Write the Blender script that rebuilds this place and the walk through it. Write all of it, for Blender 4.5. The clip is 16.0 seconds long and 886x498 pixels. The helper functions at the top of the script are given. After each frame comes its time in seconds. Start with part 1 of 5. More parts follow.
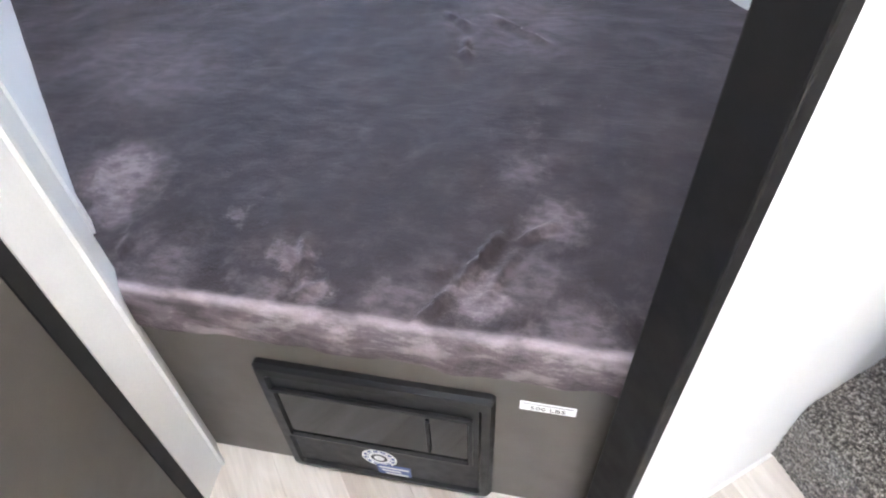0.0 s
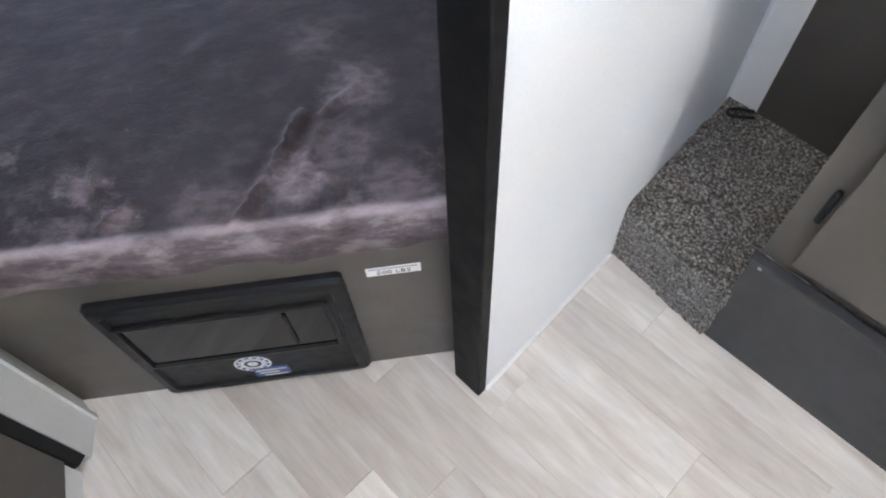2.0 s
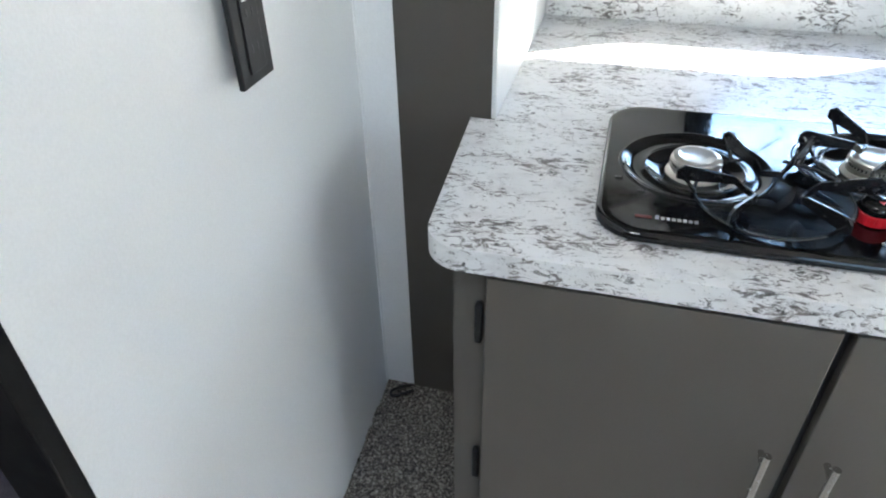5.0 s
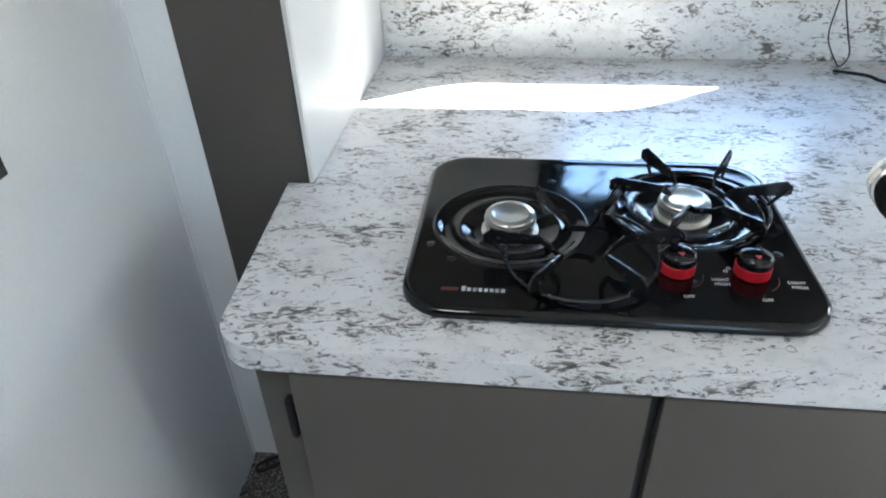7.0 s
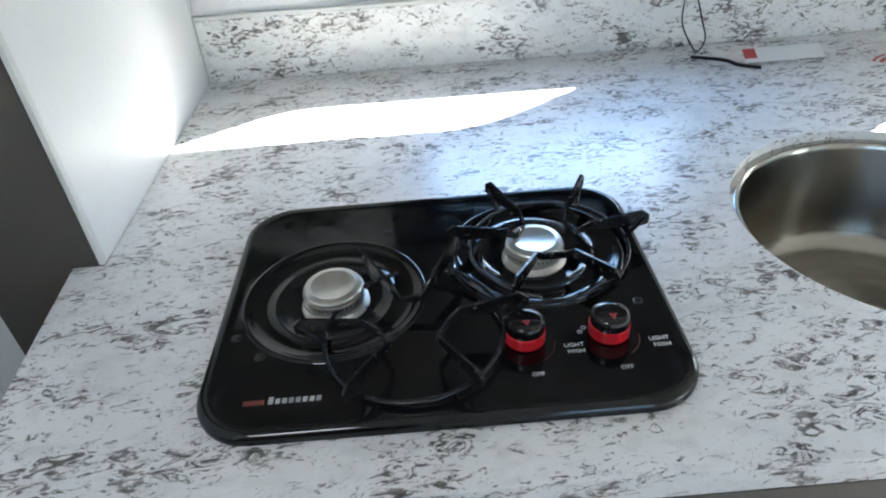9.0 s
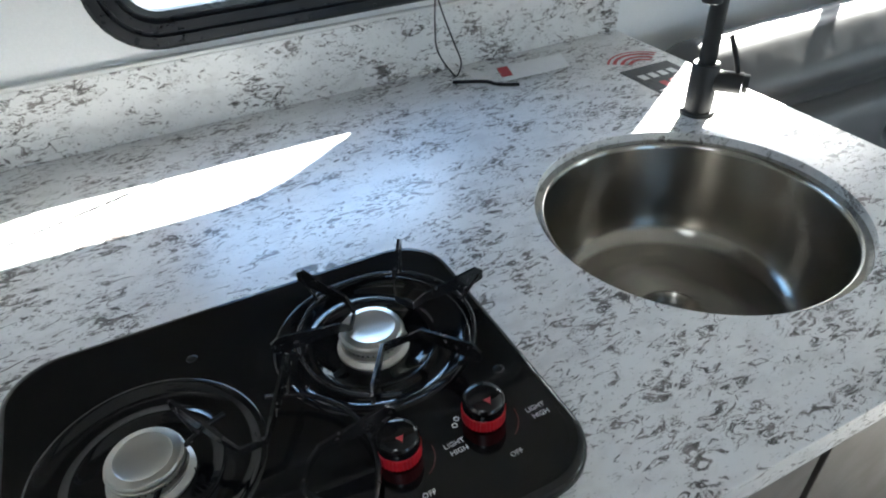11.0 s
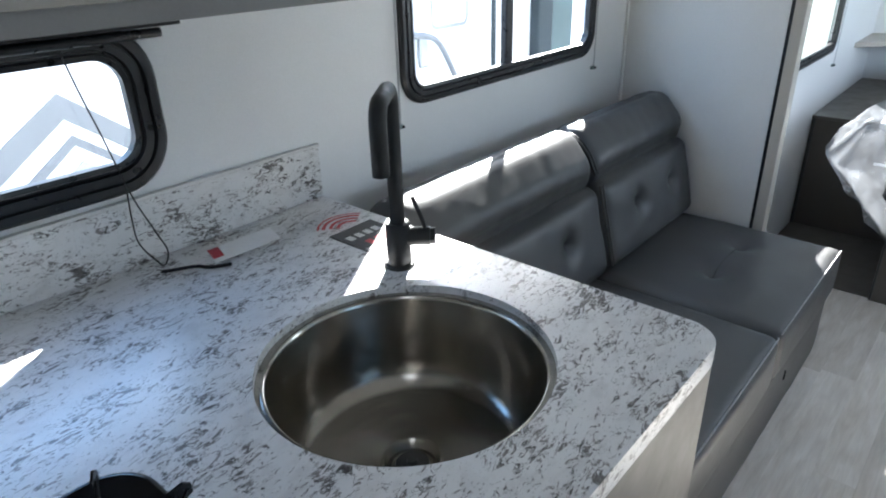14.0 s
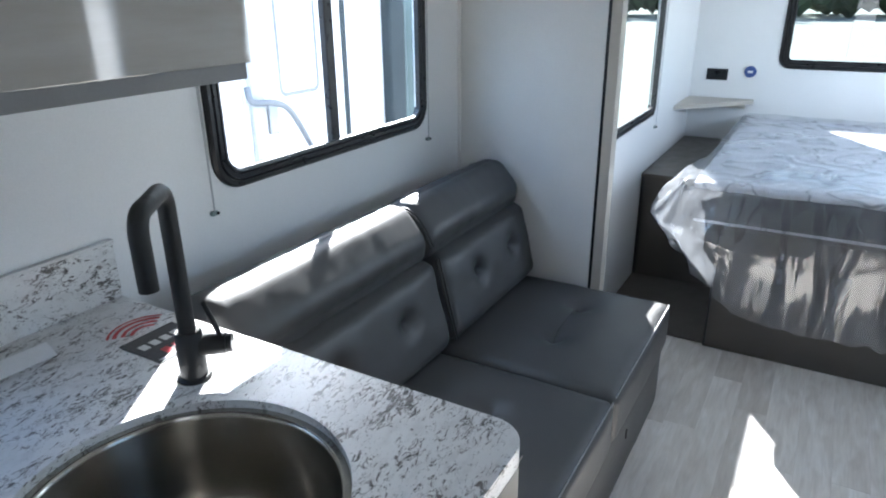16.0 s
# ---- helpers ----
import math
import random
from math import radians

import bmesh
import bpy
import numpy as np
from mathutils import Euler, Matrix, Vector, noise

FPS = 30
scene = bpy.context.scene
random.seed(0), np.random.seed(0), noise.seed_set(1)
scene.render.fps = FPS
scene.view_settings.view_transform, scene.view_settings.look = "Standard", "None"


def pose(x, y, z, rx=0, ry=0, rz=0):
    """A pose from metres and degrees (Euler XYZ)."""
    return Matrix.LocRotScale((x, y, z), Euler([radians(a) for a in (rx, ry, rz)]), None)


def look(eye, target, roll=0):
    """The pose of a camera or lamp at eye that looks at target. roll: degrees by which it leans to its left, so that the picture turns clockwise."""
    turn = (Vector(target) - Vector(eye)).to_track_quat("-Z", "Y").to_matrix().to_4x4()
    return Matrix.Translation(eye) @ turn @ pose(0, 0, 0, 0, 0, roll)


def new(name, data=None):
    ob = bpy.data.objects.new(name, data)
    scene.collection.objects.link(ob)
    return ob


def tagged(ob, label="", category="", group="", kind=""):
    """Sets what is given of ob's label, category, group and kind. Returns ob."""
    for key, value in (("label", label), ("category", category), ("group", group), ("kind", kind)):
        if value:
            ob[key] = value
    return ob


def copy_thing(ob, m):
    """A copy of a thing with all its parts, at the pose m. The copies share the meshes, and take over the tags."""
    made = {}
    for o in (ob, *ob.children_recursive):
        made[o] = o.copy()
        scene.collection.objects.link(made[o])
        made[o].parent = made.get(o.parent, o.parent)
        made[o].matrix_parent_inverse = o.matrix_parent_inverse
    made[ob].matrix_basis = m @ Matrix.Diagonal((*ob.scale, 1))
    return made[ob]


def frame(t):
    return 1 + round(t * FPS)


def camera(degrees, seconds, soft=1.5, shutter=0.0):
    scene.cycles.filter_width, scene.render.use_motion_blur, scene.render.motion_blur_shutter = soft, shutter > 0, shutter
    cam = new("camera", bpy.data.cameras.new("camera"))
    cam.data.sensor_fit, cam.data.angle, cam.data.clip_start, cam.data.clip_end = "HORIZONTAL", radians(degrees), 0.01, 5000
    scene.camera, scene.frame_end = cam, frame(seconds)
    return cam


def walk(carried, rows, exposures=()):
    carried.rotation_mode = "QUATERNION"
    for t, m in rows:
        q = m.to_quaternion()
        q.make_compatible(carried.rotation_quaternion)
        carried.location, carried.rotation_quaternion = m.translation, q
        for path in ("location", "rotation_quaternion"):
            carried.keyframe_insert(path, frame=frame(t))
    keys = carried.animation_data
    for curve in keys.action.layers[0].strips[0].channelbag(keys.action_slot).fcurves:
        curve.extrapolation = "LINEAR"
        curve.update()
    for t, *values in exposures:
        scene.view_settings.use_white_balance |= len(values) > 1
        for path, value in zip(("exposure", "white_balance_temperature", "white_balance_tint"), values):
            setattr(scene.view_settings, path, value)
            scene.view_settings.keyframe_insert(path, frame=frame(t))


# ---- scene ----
cam = camera(67.9, 16.0, 2.0)
PATH = [
    (0, (0.23, 0.126, 1.274), (-0.991, 0.668, -0.214), -2.9),
    (0.5, (0.263, 0.129, 1.26), (-0.862, 0.598, -0.325), -5.4),
    (1, (0.273, 0.15, 1.248), (-0.707, 0.558, -0.447), -9.0),
    (1.5, (0.264, 0.165, 1.243), (-0.57, 0.689, -0.498), -6.4),
    (2, (0.28, 0.183, 1.25), (-0.496, 0.864, -0.463), -3.8),
    (2.5, (0.295, 0.197, 1.255), (-0.409, 1.006, -0.433), -1.9),
    (3, (0.33, 0.225, 1.263), (-0.329, 1.124, -0.398), -2.7),
    (3.5, (0.343, 0.243, 1.277), (-0.252, 1.305, -0.31), -1.8),
    (4, (0.361, 0.245, 1.312), (-0.216, 1.561, -0.08), -0.8),
    (4.5, (0.373, 0.257, 1.352), (-0.127, 1.704, 0.066), -0.6),
    (5, (0.403, 0.26, 1.391), (-0.037, 1.818, 0.216), -1.0),
    (5.2, (0.409, 0.266, 1.4), (0.0, 1.853, 0.253), -0.9),
    (7.3, (0.57, 0.425, 1.425), (0.392, 2.051, 0.274), -2.1),
    (7.5, (0.592, 0.454, 1.425), (0.44, 2.072, 0.26), -2.3),
    (8, (0.63, 0.494, 1.422), (0.498, 2.093, 0.228), -3.1),
    (8.5, (0.651, 0.527, 1.422), (0.561, 2.13, 0.23), -4.0),
    (8.7, (0.654, 0.544, 1.423), (0.598, 2.147, 0.229), -4.3),
    (10.8, (0.625, 0.705, 1.432), (1.251, 2.166, 0.218), -2.2),
    (11, (0.622, 0.711, 1.438), (1.306, 2.153, 0.233), -2.6),
    (11.5, (0.623, 0.72, 1.458), (1.479, 2.143, 0.344), -2.8),
    (12, (0.627, 0.721, 1.464), (1.621, 2.115, 0.43), -2.8),
    (12.5, (0.632, 0.712, 1.479), (1.703, 2.091, 0.505), -2.7),
    (13, (0.654, 0.699, 1.485), (1.821, 2.034, 0.559), -2.2),
    (13.5, (0.671, 0.682, 1.483), (1.936, 1.95, 0.593), -1.9),
    (14, (0.697, 0.658, 1.493), (2.047, 1.851, 0.625), -1.6),
    (14.5, (0.737, 0.642, 1.503), (2.161, 1.767, 0.664), -1.1),
    (15, (0.778, 0.61, 1.514), (2.266, 1.676, 0.708), -1.0),
    (15.5, (0.818, 0.597, 1.528), (2.367, 1.6, 0.758), -1.0),
    (16, (0.855, 0.596, 1.538), (2.465, 1.534, 0.81), -0.6),
]
EXPOSURES = [(0,5.85,7050,15),(0.5,5.6,7000,15),(1,5.25,6900,14),(1.5,5.1,6800,14),(2,5.08,6750,13),(3,5.1,6750,12),(4,4.8,6650,10),(5,4.3,6450,7),(8,3.95,6330,6),(11,3.35,6280,5),(13,2.85,6150,7),(15,3.1,5950,8),(16,2.93,5860,8)]
walk(cam, [(t, look(eye, target, roll)) for t, eye, target, roll in PATH], EXPOSURES)

# ---- light ----
SUN = Vector((1.24, 0.80, 1.0)).normalized()
world = bpy.data.worlds.new("world")
world.use_nodes = True
scene.world = world
wn = world.node_tree
sky = wn.nodes.new("ShaderNodeTexSky")
sky.sky_type = "NISHITA"
sky.sun_disc = False
sky.sun_elevation = math.asin(SUN.z)
sky.sun_rotation = math.atan2(SUN.x, SUN.y)
bg = wn.nodes["Background"]
bg.inputs["Strength"].default_value = 0.105
wn.links.new(sky.outputs[0], bg.inputs["Color"])

sun_data = bpy.data.lights.new("sun", "SUN")
sun_data.energy = 5.0
sun_data.angle = radians(0.6)
sun_data.color = (1.0, 0.95, 0.88)
sun_lamp = new("sun", sun_data)
sun_lamp.matrix_world = look(SUN * 10, (0, 0, 0))


def window_light(name, eye, target, w, h, power, color=(0.86, 0.93, 1.0)):
    """An area lamp that stands in for daylight through an opening."""
    data = bpy.data.lights.new(name, "AREA")
    data.shape = "RECTANGLE"
    data.size, data.size_y, data.energy, data.color = w, h, power, color
    lamp = new(name, data)
    lamp.matrix_world = look(eye, target)
    return lamp


WALL = 1.905       # inner face of the slide-out's long wall
SIDE = 1.42        # inner face of the main side wall
OPP = -0.60        # opposite side wall
FRONT = 5.58        # end wall behind the bed
REAR = -2.0        # end wall behind the bunk
CEIL = 2.02
UNSEEN_DOOR = (0.95, 1.65)  # assumed entry door, never seen; only a small opening is cut for it

# fill added behind the bunk to lift the velvet; its window is assumed
window_light("added_bunk_fill", (REAR - 0.03, 0.7, 1.25), (0, 0.4, 0.4), 0.95, 0.45, 0.04)
# overhead fill added to brighten the floor; no vent is known here
window_light("added_roof_fill", (0.16, 0.25, CEIL + 0.03), (0.16, 0.25, 0), 0.34, 0.34, 0.33, (0.95, 0.97, 1.0))
# fill lamp at a window added out of view, lights sofa and bed
window_light("unseen_window_fill", (4.25, OPP - 0.1, 1.4), (4.7, 0.8, 0.0), 1.2, 0.55, 2.3)
window_light("counter_window_sky", (0.98, WALL + 0.44, 1.54), (0.98, 1.45, 0.91), 0.80, 0.40, 0.55, (0.24, 0.52, 1.0))
window_light("sofa_window_sky", (2.46, WALL + 0.45, 1.98), (2.46, 1.3, 0.8), 1.0, 0.45, 0.9, (0.62, 0.80, 1.0))


# ---- materials ----
def mat(name, color, rough=0.5, metal=0.0, **extra):
    """A principled material; returns material, nodes, links and the shader."""
    m = bpy.data.materials.new(name)
    m.use_nodes = True
    nt = m.node_tree
    p = nt.nodes["Principled BSDF"]
    p.inputs["Base Color"].default_value = (*color, 1)
    p.inputs["Roughness"].default_value = rough
    p.inputs["Metallic"].default_value = metal
    for key, value in extra.items():
        p.inputs[key.replace("_", " ")].default_value = value
    return m, nt, p


def tex_noise(nt, scale, detail=4.0, stretch=(1, 1, 1), turn=(0, 0, 0), rough=0.55, twist=0.0):
    co = nt.nodes.new("ShaderNodeTexCoord")
    mp = nt.nodes.new("ShaderNodeMapping")
    mp.vector_type = "TEXTURE"
    mp.inputs["Scale"].default_value = [1 / a for a in stretch]
    mp.inputs["Rotation"].default_value = [radians(a) for a in turn]
    n = nt.nodes.new("ShaderNodeTexNoise")
    n.inputs["Scale"].default_value = scale
    n.inputs["Detail"].default_value = detail
    n.inputs["Roughness"].default_value = rough
    n.inputs["Distortion"].default_value = twist
    nt.links.new(co.outputs["Object"], mp.inputs["Vector"])
    nt.links.new(mp.outputs[0], n.inputs["Vector"])
    return n.outputs["Fac"]


def ramp(nt, fac, stops):
    r = nt.nodes.new("ShaderNodeValToRGB")
    while len(r.color_ramp.elements) < len(stops):
        r.color_ramp.elements.new(0.5)
    for e, (pos, c) in zip(r.color_ramp.elements, stops):
        e.position = pos
        e.color = (*c, 1) if not isinstance(c, (int, float)) else (c, c, c, 1)
    nt.links.new(fac, r.inputs[0])
    return r.outputs[0]


def blend(nt, a, b, fac, mode="MIX"):
    x = nt.nodes.new("ShaderNodeMix")
    x.data_type, x.blend_type = "RGBA", mode
    for sock, v in ((x.inputs[0], fac), (x.inputs[6], a), (x.inputs[7], b)):
        if isinstance(v, bpy.types.NodeSocket):
            nt.links.new(v, sock)
        elif isinstance(v, (int, float)):
            sock.default_value = v
        else:
            sock.default_value = (*v, 1)
    return x.outputs[2]


def bump(nt, p, fac, strength, dist=0.002):
    b = nt.nodes.new("ShaderNodeBump")
    b.inputs["Strength"].default_value = strength
    b.inputs["Distance"].default_value = dist
    nt.links.new(fac, b.inputs["Height"])
    nt.links.new(b.outputs[0], p.inputs["Normal"])


def painted(name, color, rough=0.5, var=0.08, scale=3.0, grain=180.0, bumpy=0.12, metal=0.0, **extra):
    """Plain surface with a little mottling at two scales and fine relief."""
    m, nt, p = mat(name, color, rough, metal, **extra)
    dark = [c * (1 - var) for c in color]
    light = [min(1, c * (1 + var)) for c in color]
    c1 = ramp(nt, tex_noise(nt, scale, 5), [(0.3, dark), (0.7, light)])
    fine = tex_noise(nt, grain, 3)
    c2 = blend(nt, c1, ramp(nt, fine, [(0.25, 0.86), (0.75, 1.0)]), 0.5, "MULTIPLY")
    nt.links.new(c2, p.inputs["Base Color"])
    nt.links.new(ramp(nt, tex_noise(nt, scale * 4, 4), [(0.3, max(0.02, rough - 0.07)), (0.7, min(1, rough + 0.07))]), p.inputs["Roughness"])
    if bumpy:
        bump(nt, p, fine, bumpy, 0.001)
    return m


M_WALL = painted("white_wall_board", (0.80, 0.81, 0.82), 0.42, 0.03, 2.0, 320, 0.25)
M_WHITE = painted("white_trim", (0.80, 0.80, 0.79), 0.35, 0.03, 6, 200, 0.05)
M_CEIL = painted("ceiling_board", (0.82, 0.82, 0.81), 0.6, 0.03)
M_PANEL = painted("grey_white_panel", (0.72, 0.72, 0.71), 0.4, 0.04, 3, 260, 0.15)
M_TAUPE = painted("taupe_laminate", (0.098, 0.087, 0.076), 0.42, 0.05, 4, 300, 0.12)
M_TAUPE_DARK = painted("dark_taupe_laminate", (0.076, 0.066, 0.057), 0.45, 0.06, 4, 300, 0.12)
M_BEIGE = painted("beige_trim", (0.46, 0.43, 0.38), 0.4, 0.05, 5, 260, 0.08)
M_END = painted("beige_end_board", (0.30, 0.275, 0.235), 0.45, 0.05, 5, 260, 0.08)
# white jamb toned down: the weaker light on it is put into the colour
M_JAMB = painted("shade_toned_jamb", (0.58, 0.58, 0.575), 0.4, 0.04, 5, 240, 0.08)
M_KICK = painted("charcoal_kick_board", (0.044, 0.044, 0.046), 0.5, 0.08, 5, 260, 0.12)
M_POST = painted("black_post", (0.008, 0.0075, 0.008), 0.6, 0.1, 5, 240, 0.1, Specular_IOR_Level=0.2)
M_BLACK = painted("black_plastic", (0.011, 0.011, 0.012), 0.42, 0.15, 12, 400, 0.12, Specular_IOR_Level=0.3)
M_RUBBER = painted("black_window_frame", (0.014, 0.015, 0.018), 0.32, 0.2, 10, 300, 0.05)
M_ENAMEL = painted("black_enamel", (0.004, 0.004, 0.0045), 0.07, 0.2, 10, 500, 0.0, Specular_IOR_Level=0.5)
M_GRATE = painted("black_enamel_wire", (0.010, 0.010, 0.011), 0.22, 0.2, 30, 500, 0.1)
M_FAUCET = painted("matte_black_metal", (0.012, 0.012, 0.013), 0.48, 0.15, 20, 500, 0.05)
M_RED = painted("red_plastic", (0.55, 0.012, 0.022), 0.35, 0.1, 30, 400, 0.0)
M_ALU = painted("cast_aluminium", (0.58, 0.57, 0.54), 0.33, 0.1, 40, 700, 0.2, metal=1.0)
M_CAP = mat("satin_aluminium", (0.60, 0.59, 0.56), 0.30, 1.0)[0]
M_LOGO = painted("dull_red_print", (0.13, 0.020, 0.014), 0.4, 0.1, 30, 300, 0.0)
M_CHROME = painted("brushed_nickel", (0.62, 0.61, 0.59), 0.22, 0.05, 40, 600, 0.05, metal=1.0)
M_PAPER = painted("white_paper", (0.86, 0.86, 0.86), 0.6, 0.03, 20, 200, 0.05)
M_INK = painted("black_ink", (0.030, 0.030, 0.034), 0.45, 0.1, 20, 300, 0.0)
M_INK_RED = painted("red_ink", (0.50, 0.045, 0.055), 0.45, 0.12, 20, 300, 0.0)
M_INK_GREY = painted("grey_ink", (0.35, 0.35, 0.36), 0.5, 0.1, 20, 300, 0.0)
M_INK_WHITE = painted("white_print", (0.72, 0.72, 0.72), 0.5, 0.05, 20, 300, 0.0)
M_BLUE = painted("blue_sticker_ink", (0.05, 0.09, 0.26), 0.4, 0.12, 30, 300, 0.0)
M_WOOD = painted("raw_pine", (0.50, 0.30, 0.12), 0.6, 0.15, 20, 200, 0.2)
M_FILM_GREY = painted("tinted_pane", (0.30, 0.36, 0.36), 0.15, 0.15, 3, 200, 0.0)
M_SIDE_GLASS = painted("teal_side_glass", (0.11, 0.145, 0.145), 0.7, 0.2, 3, 200, 0.0, Specular_IOR_Level=0.15)
M_SIDE_POST = painted("dark_slate_post", (0.045, 0.056, 0.062), 0.7, 0.12, 3, 200, 0.0, Specular_IOR_Level=0.15)
M_NEIGH = painted("white_gelcoat", (0.85, 0.85, 0.85), 0.3, 0.03, 1.0, 60, 0.0)
M_STRIPE = painted("slate_vinyl", (0.20, 0.213, 0.235), 0.35, 0.08, 2.0, 60, 0.0)
M_GREYV = painted("grey_vinyl", (0.42, 0.44, 0.46), 0.35, 0.08, 2.0, 60, 0.0)
M_GROUND = painted("pale_gravel", (0.52, 0.51, 0.48), 0.9, 0.15, 1.5, 30, 0.5)
M_TREE = painted("far_foliage", (0.06, 0.08, 0.035), 0.8, 0.4, 1.0, 6, 0.3)

# glossy cabinet fronts
M_RAIL = painted("grey_rail", (0.20, 0.20, 0.205), 0.35, 0.06, 5, 260, 0.05)
M_GLOSS, nt, p = mat("glossy_taupe_acrylic", (0.24, 0.225, 0.205), 0.06, 0.0, Coat_Weight=1.0, Coat_Roughness=0.03, IOR=1.8)
nt.links.new(ramp(nt, tex_noise(nt, 4, 4, (1, 1, 6)), [(0.3, (0.30, 0.28, 0.255)), (0.7, (0.365, 0.345, 0.32))]), p.inputs["Base Color"])
bump(nt, p, tex_noise(nt, 7, 2), 0.06, 0.004)

# marbled laminate: white, with ragged grey-brown flecks gathered in drifts
M_MARBLE, nt, p = mat("marbled_laminate", (0.72, 0.72, 0.73), 0.30, IOR=1.62)
base = ramp(nt, tex_noise(nt, 6, 5), [(0.3, (0.70, 0.70, 0.70)), (0.7, (0.79, 0.79, 0.785))])
drift = tex_noise(nt, 11, 3, (1, 1.5, 1.5), (0, 0, 4), 0.5, 0.3)
cloud = ramp(nt, tex_noise(nt, 26, 5, (1, 1.8, 1.8), (0, 0, 4)), [(0.50, 0.0), (0.66, 1.0)])
base = blend(nt, base, (0.47, 0.455, 0.45), blend(nt, (0, 0, 0), cloud, 0.34))
fleck = tex_noise(nt, 42, 8, (1, 2.2, 2.2), (0, 0, 6), 0.76, 1.4)
lift = nt.nodes.new("ShaderNodeMath")
lift.operation, lift.inputs[1].default_value = "MULTIPLY_ADD", 0.36
nt.links.new(drift, lift.inputs[0])
nt.links.new(fleck, lift.inputs[2])
mask = ramp(nt, lift.outputs[0], [(0.724, 0.0), (0.746, 0.75), (0.79, 1.0)])
fine = ramp(nt, tex_noise(nt, 150, 3, (1, 2.0, 2.0), (0, 0, 4)), [(0.655, 0.0), (0.70, 0.6)])
mask = blend(nt, mask, fine, 1.0, "LIGHTEN")
ink = ramp(nt, tex_noise(nt, 60, 3), [(0.38, (0.040, 0.034, 0.032)), (0.62, (0.19, 0.167, 0.158))])
nt.links.new(blend(nt, base, ink, mask), p.inputs["Base Color"])
bump(nt, p, tex_noise(nt, 420, 2), 0.05, 0.0006)

# vinyl planks: pale greyed oak with long grain
M_PLANK, nt, p = mat("greyed_oak_vinyl", (0.40, 0.37, 0.34), 0.42)
info = nt.nodes.new("ShaderNodeObjectInfo")
co = nt.nodes.new("ShaderNodeTexCoord")
add = nt.nodes.new("ShaderNodeVectorMath")
add.operation = "MULTIPLY_ADD"
add.inputs[1].default_value = (1, 1, 1)
off = nt.nodes.new("ShaderNodeCombineXYZ")
mul = nt.nodes.new("ShaderNodeMath")
mul.operation, mul.inputs[1].default_value = "MULTIPLY", 37.0
nt.links.new(info.outputs["Random"], mul.inputs[0])
for k in range(3):
    nt.links.new(mul.outputs[0], off.inputs[k])
nt.links.new(co.outputs["Object"], add.inputs[0])
nt.links.new(off.outputs[0], add.inputs[2])
grain = []
for sc, st, det in ((13, (0.45, 2.0, 1), 7), (60, (0.16, 2.4, 1), 4), (5, (1, 1, 1), 3)):
    mp = nt.nodes.new("ShaderNodeMapping")
    mp.inputs["Scale"].default_value = st
    nz = nt.nodes.new("ShaderNodeTexNoise")
    nz.inputs["Scale"].default_value, nz.inputs["Detail"].default_value = sc, det
    nz.inputs["Distortion"].default_value = 0.6
    nt.links.new(add.outputs[0], mp.inputs[0])
    nt.links.new(mp.outputs[0], nz.inputs["Vector"])
    grain.append(nz.outputs["Fac"])
c = ramp(nt, grain[0], [(0.30, (0.64, 0.59, 0.54)), (0.5, (0.73, 0.69, 0.64)), (0.70, (0.83, 0.80, 0.765))])
c = blend(nt, c, ramp(nt, grain[1], [(0.3, 0.84), (0.65, 1.0)]), 0.7, "MULTIPLY")
tone = ramp(nt, info.outputs["Random"], [(0.0, (0.70, 0.68, 0.655)), (0.35, (0.90, 0.89, 0.88)), (1.0, (1, 1, 1))])
c = blend(nt, c, tone, 1.0, "MULTIPLY")
nt.links.new(c, p.inputs["Base Color"])
nt.links.new(ramp(nt, grain[2], [(0.3, 0.34), (0.7, 0.5)]), p.inputs["Roughness"])
bump(nt, p, grain[1], 0.15, 0.0008)
M_JOINT = painted("plank_joint", (0.40, 0.37, 0.34), 0.7)

# speckled cut-pile carpet
M_CARPET, nt, p = mat("speckled_carpet", (0.22, 0.20, 0.18), 0.95, 0.0, Sheen_Weight=0.3)
speck = tex_noise(nt, 170, 3, rough=0.72)
c = ramp(nt, speck, [(0.36, (0.018, 0.015, 0.013)), (0.48, (0.090, 0.078, 0.066)), (0.57, (0.23, 0.21, 0.183)), (0.68, (0.47, 0.44, 0.40))])
c = blend(nt, c, ramp(nt, tex_noise(nt, 9, 4), [(0.3, 0.8), (0.7, 1.0)]), 0.7, "MULTIPLY")
nt.links.new(c, p.inputs["Base Color"])
bump(nt, p, speck, 0.9, 0.004)

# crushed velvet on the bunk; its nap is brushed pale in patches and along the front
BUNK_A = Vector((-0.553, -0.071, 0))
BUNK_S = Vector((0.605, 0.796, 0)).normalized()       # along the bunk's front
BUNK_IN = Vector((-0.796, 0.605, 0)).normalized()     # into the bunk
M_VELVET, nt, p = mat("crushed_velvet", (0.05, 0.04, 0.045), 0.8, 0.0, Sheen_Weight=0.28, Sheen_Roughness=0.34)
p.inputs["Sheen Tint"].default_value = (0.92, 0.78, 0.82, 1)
co = nt.nodes.new("ShaderNodeTexCoord")
ragged = nt.nodes.new("ShaderNodeTexNoise")
ragged.inputs["Scale"].default_value, ragged.inputs["Detail"].default_value, ragged.inputs["Roughness"].default_value = 19.0, 7.0, 0.72
nt.links.new(co.outputs["Object"], ragged.inputs["Vector"])
torn = nt.nodes.new("ShaderNodeVectorMath")
torn.operation = "MULTIPLY_ADD"
torn.inputs[1].default_value = (0.13, 0.13, 0.0)
nt.links.new(ragged.outputs["Color"], torn.inputs[0])
nt.links.new(co.outputs["Object"], torn.inputs[2])


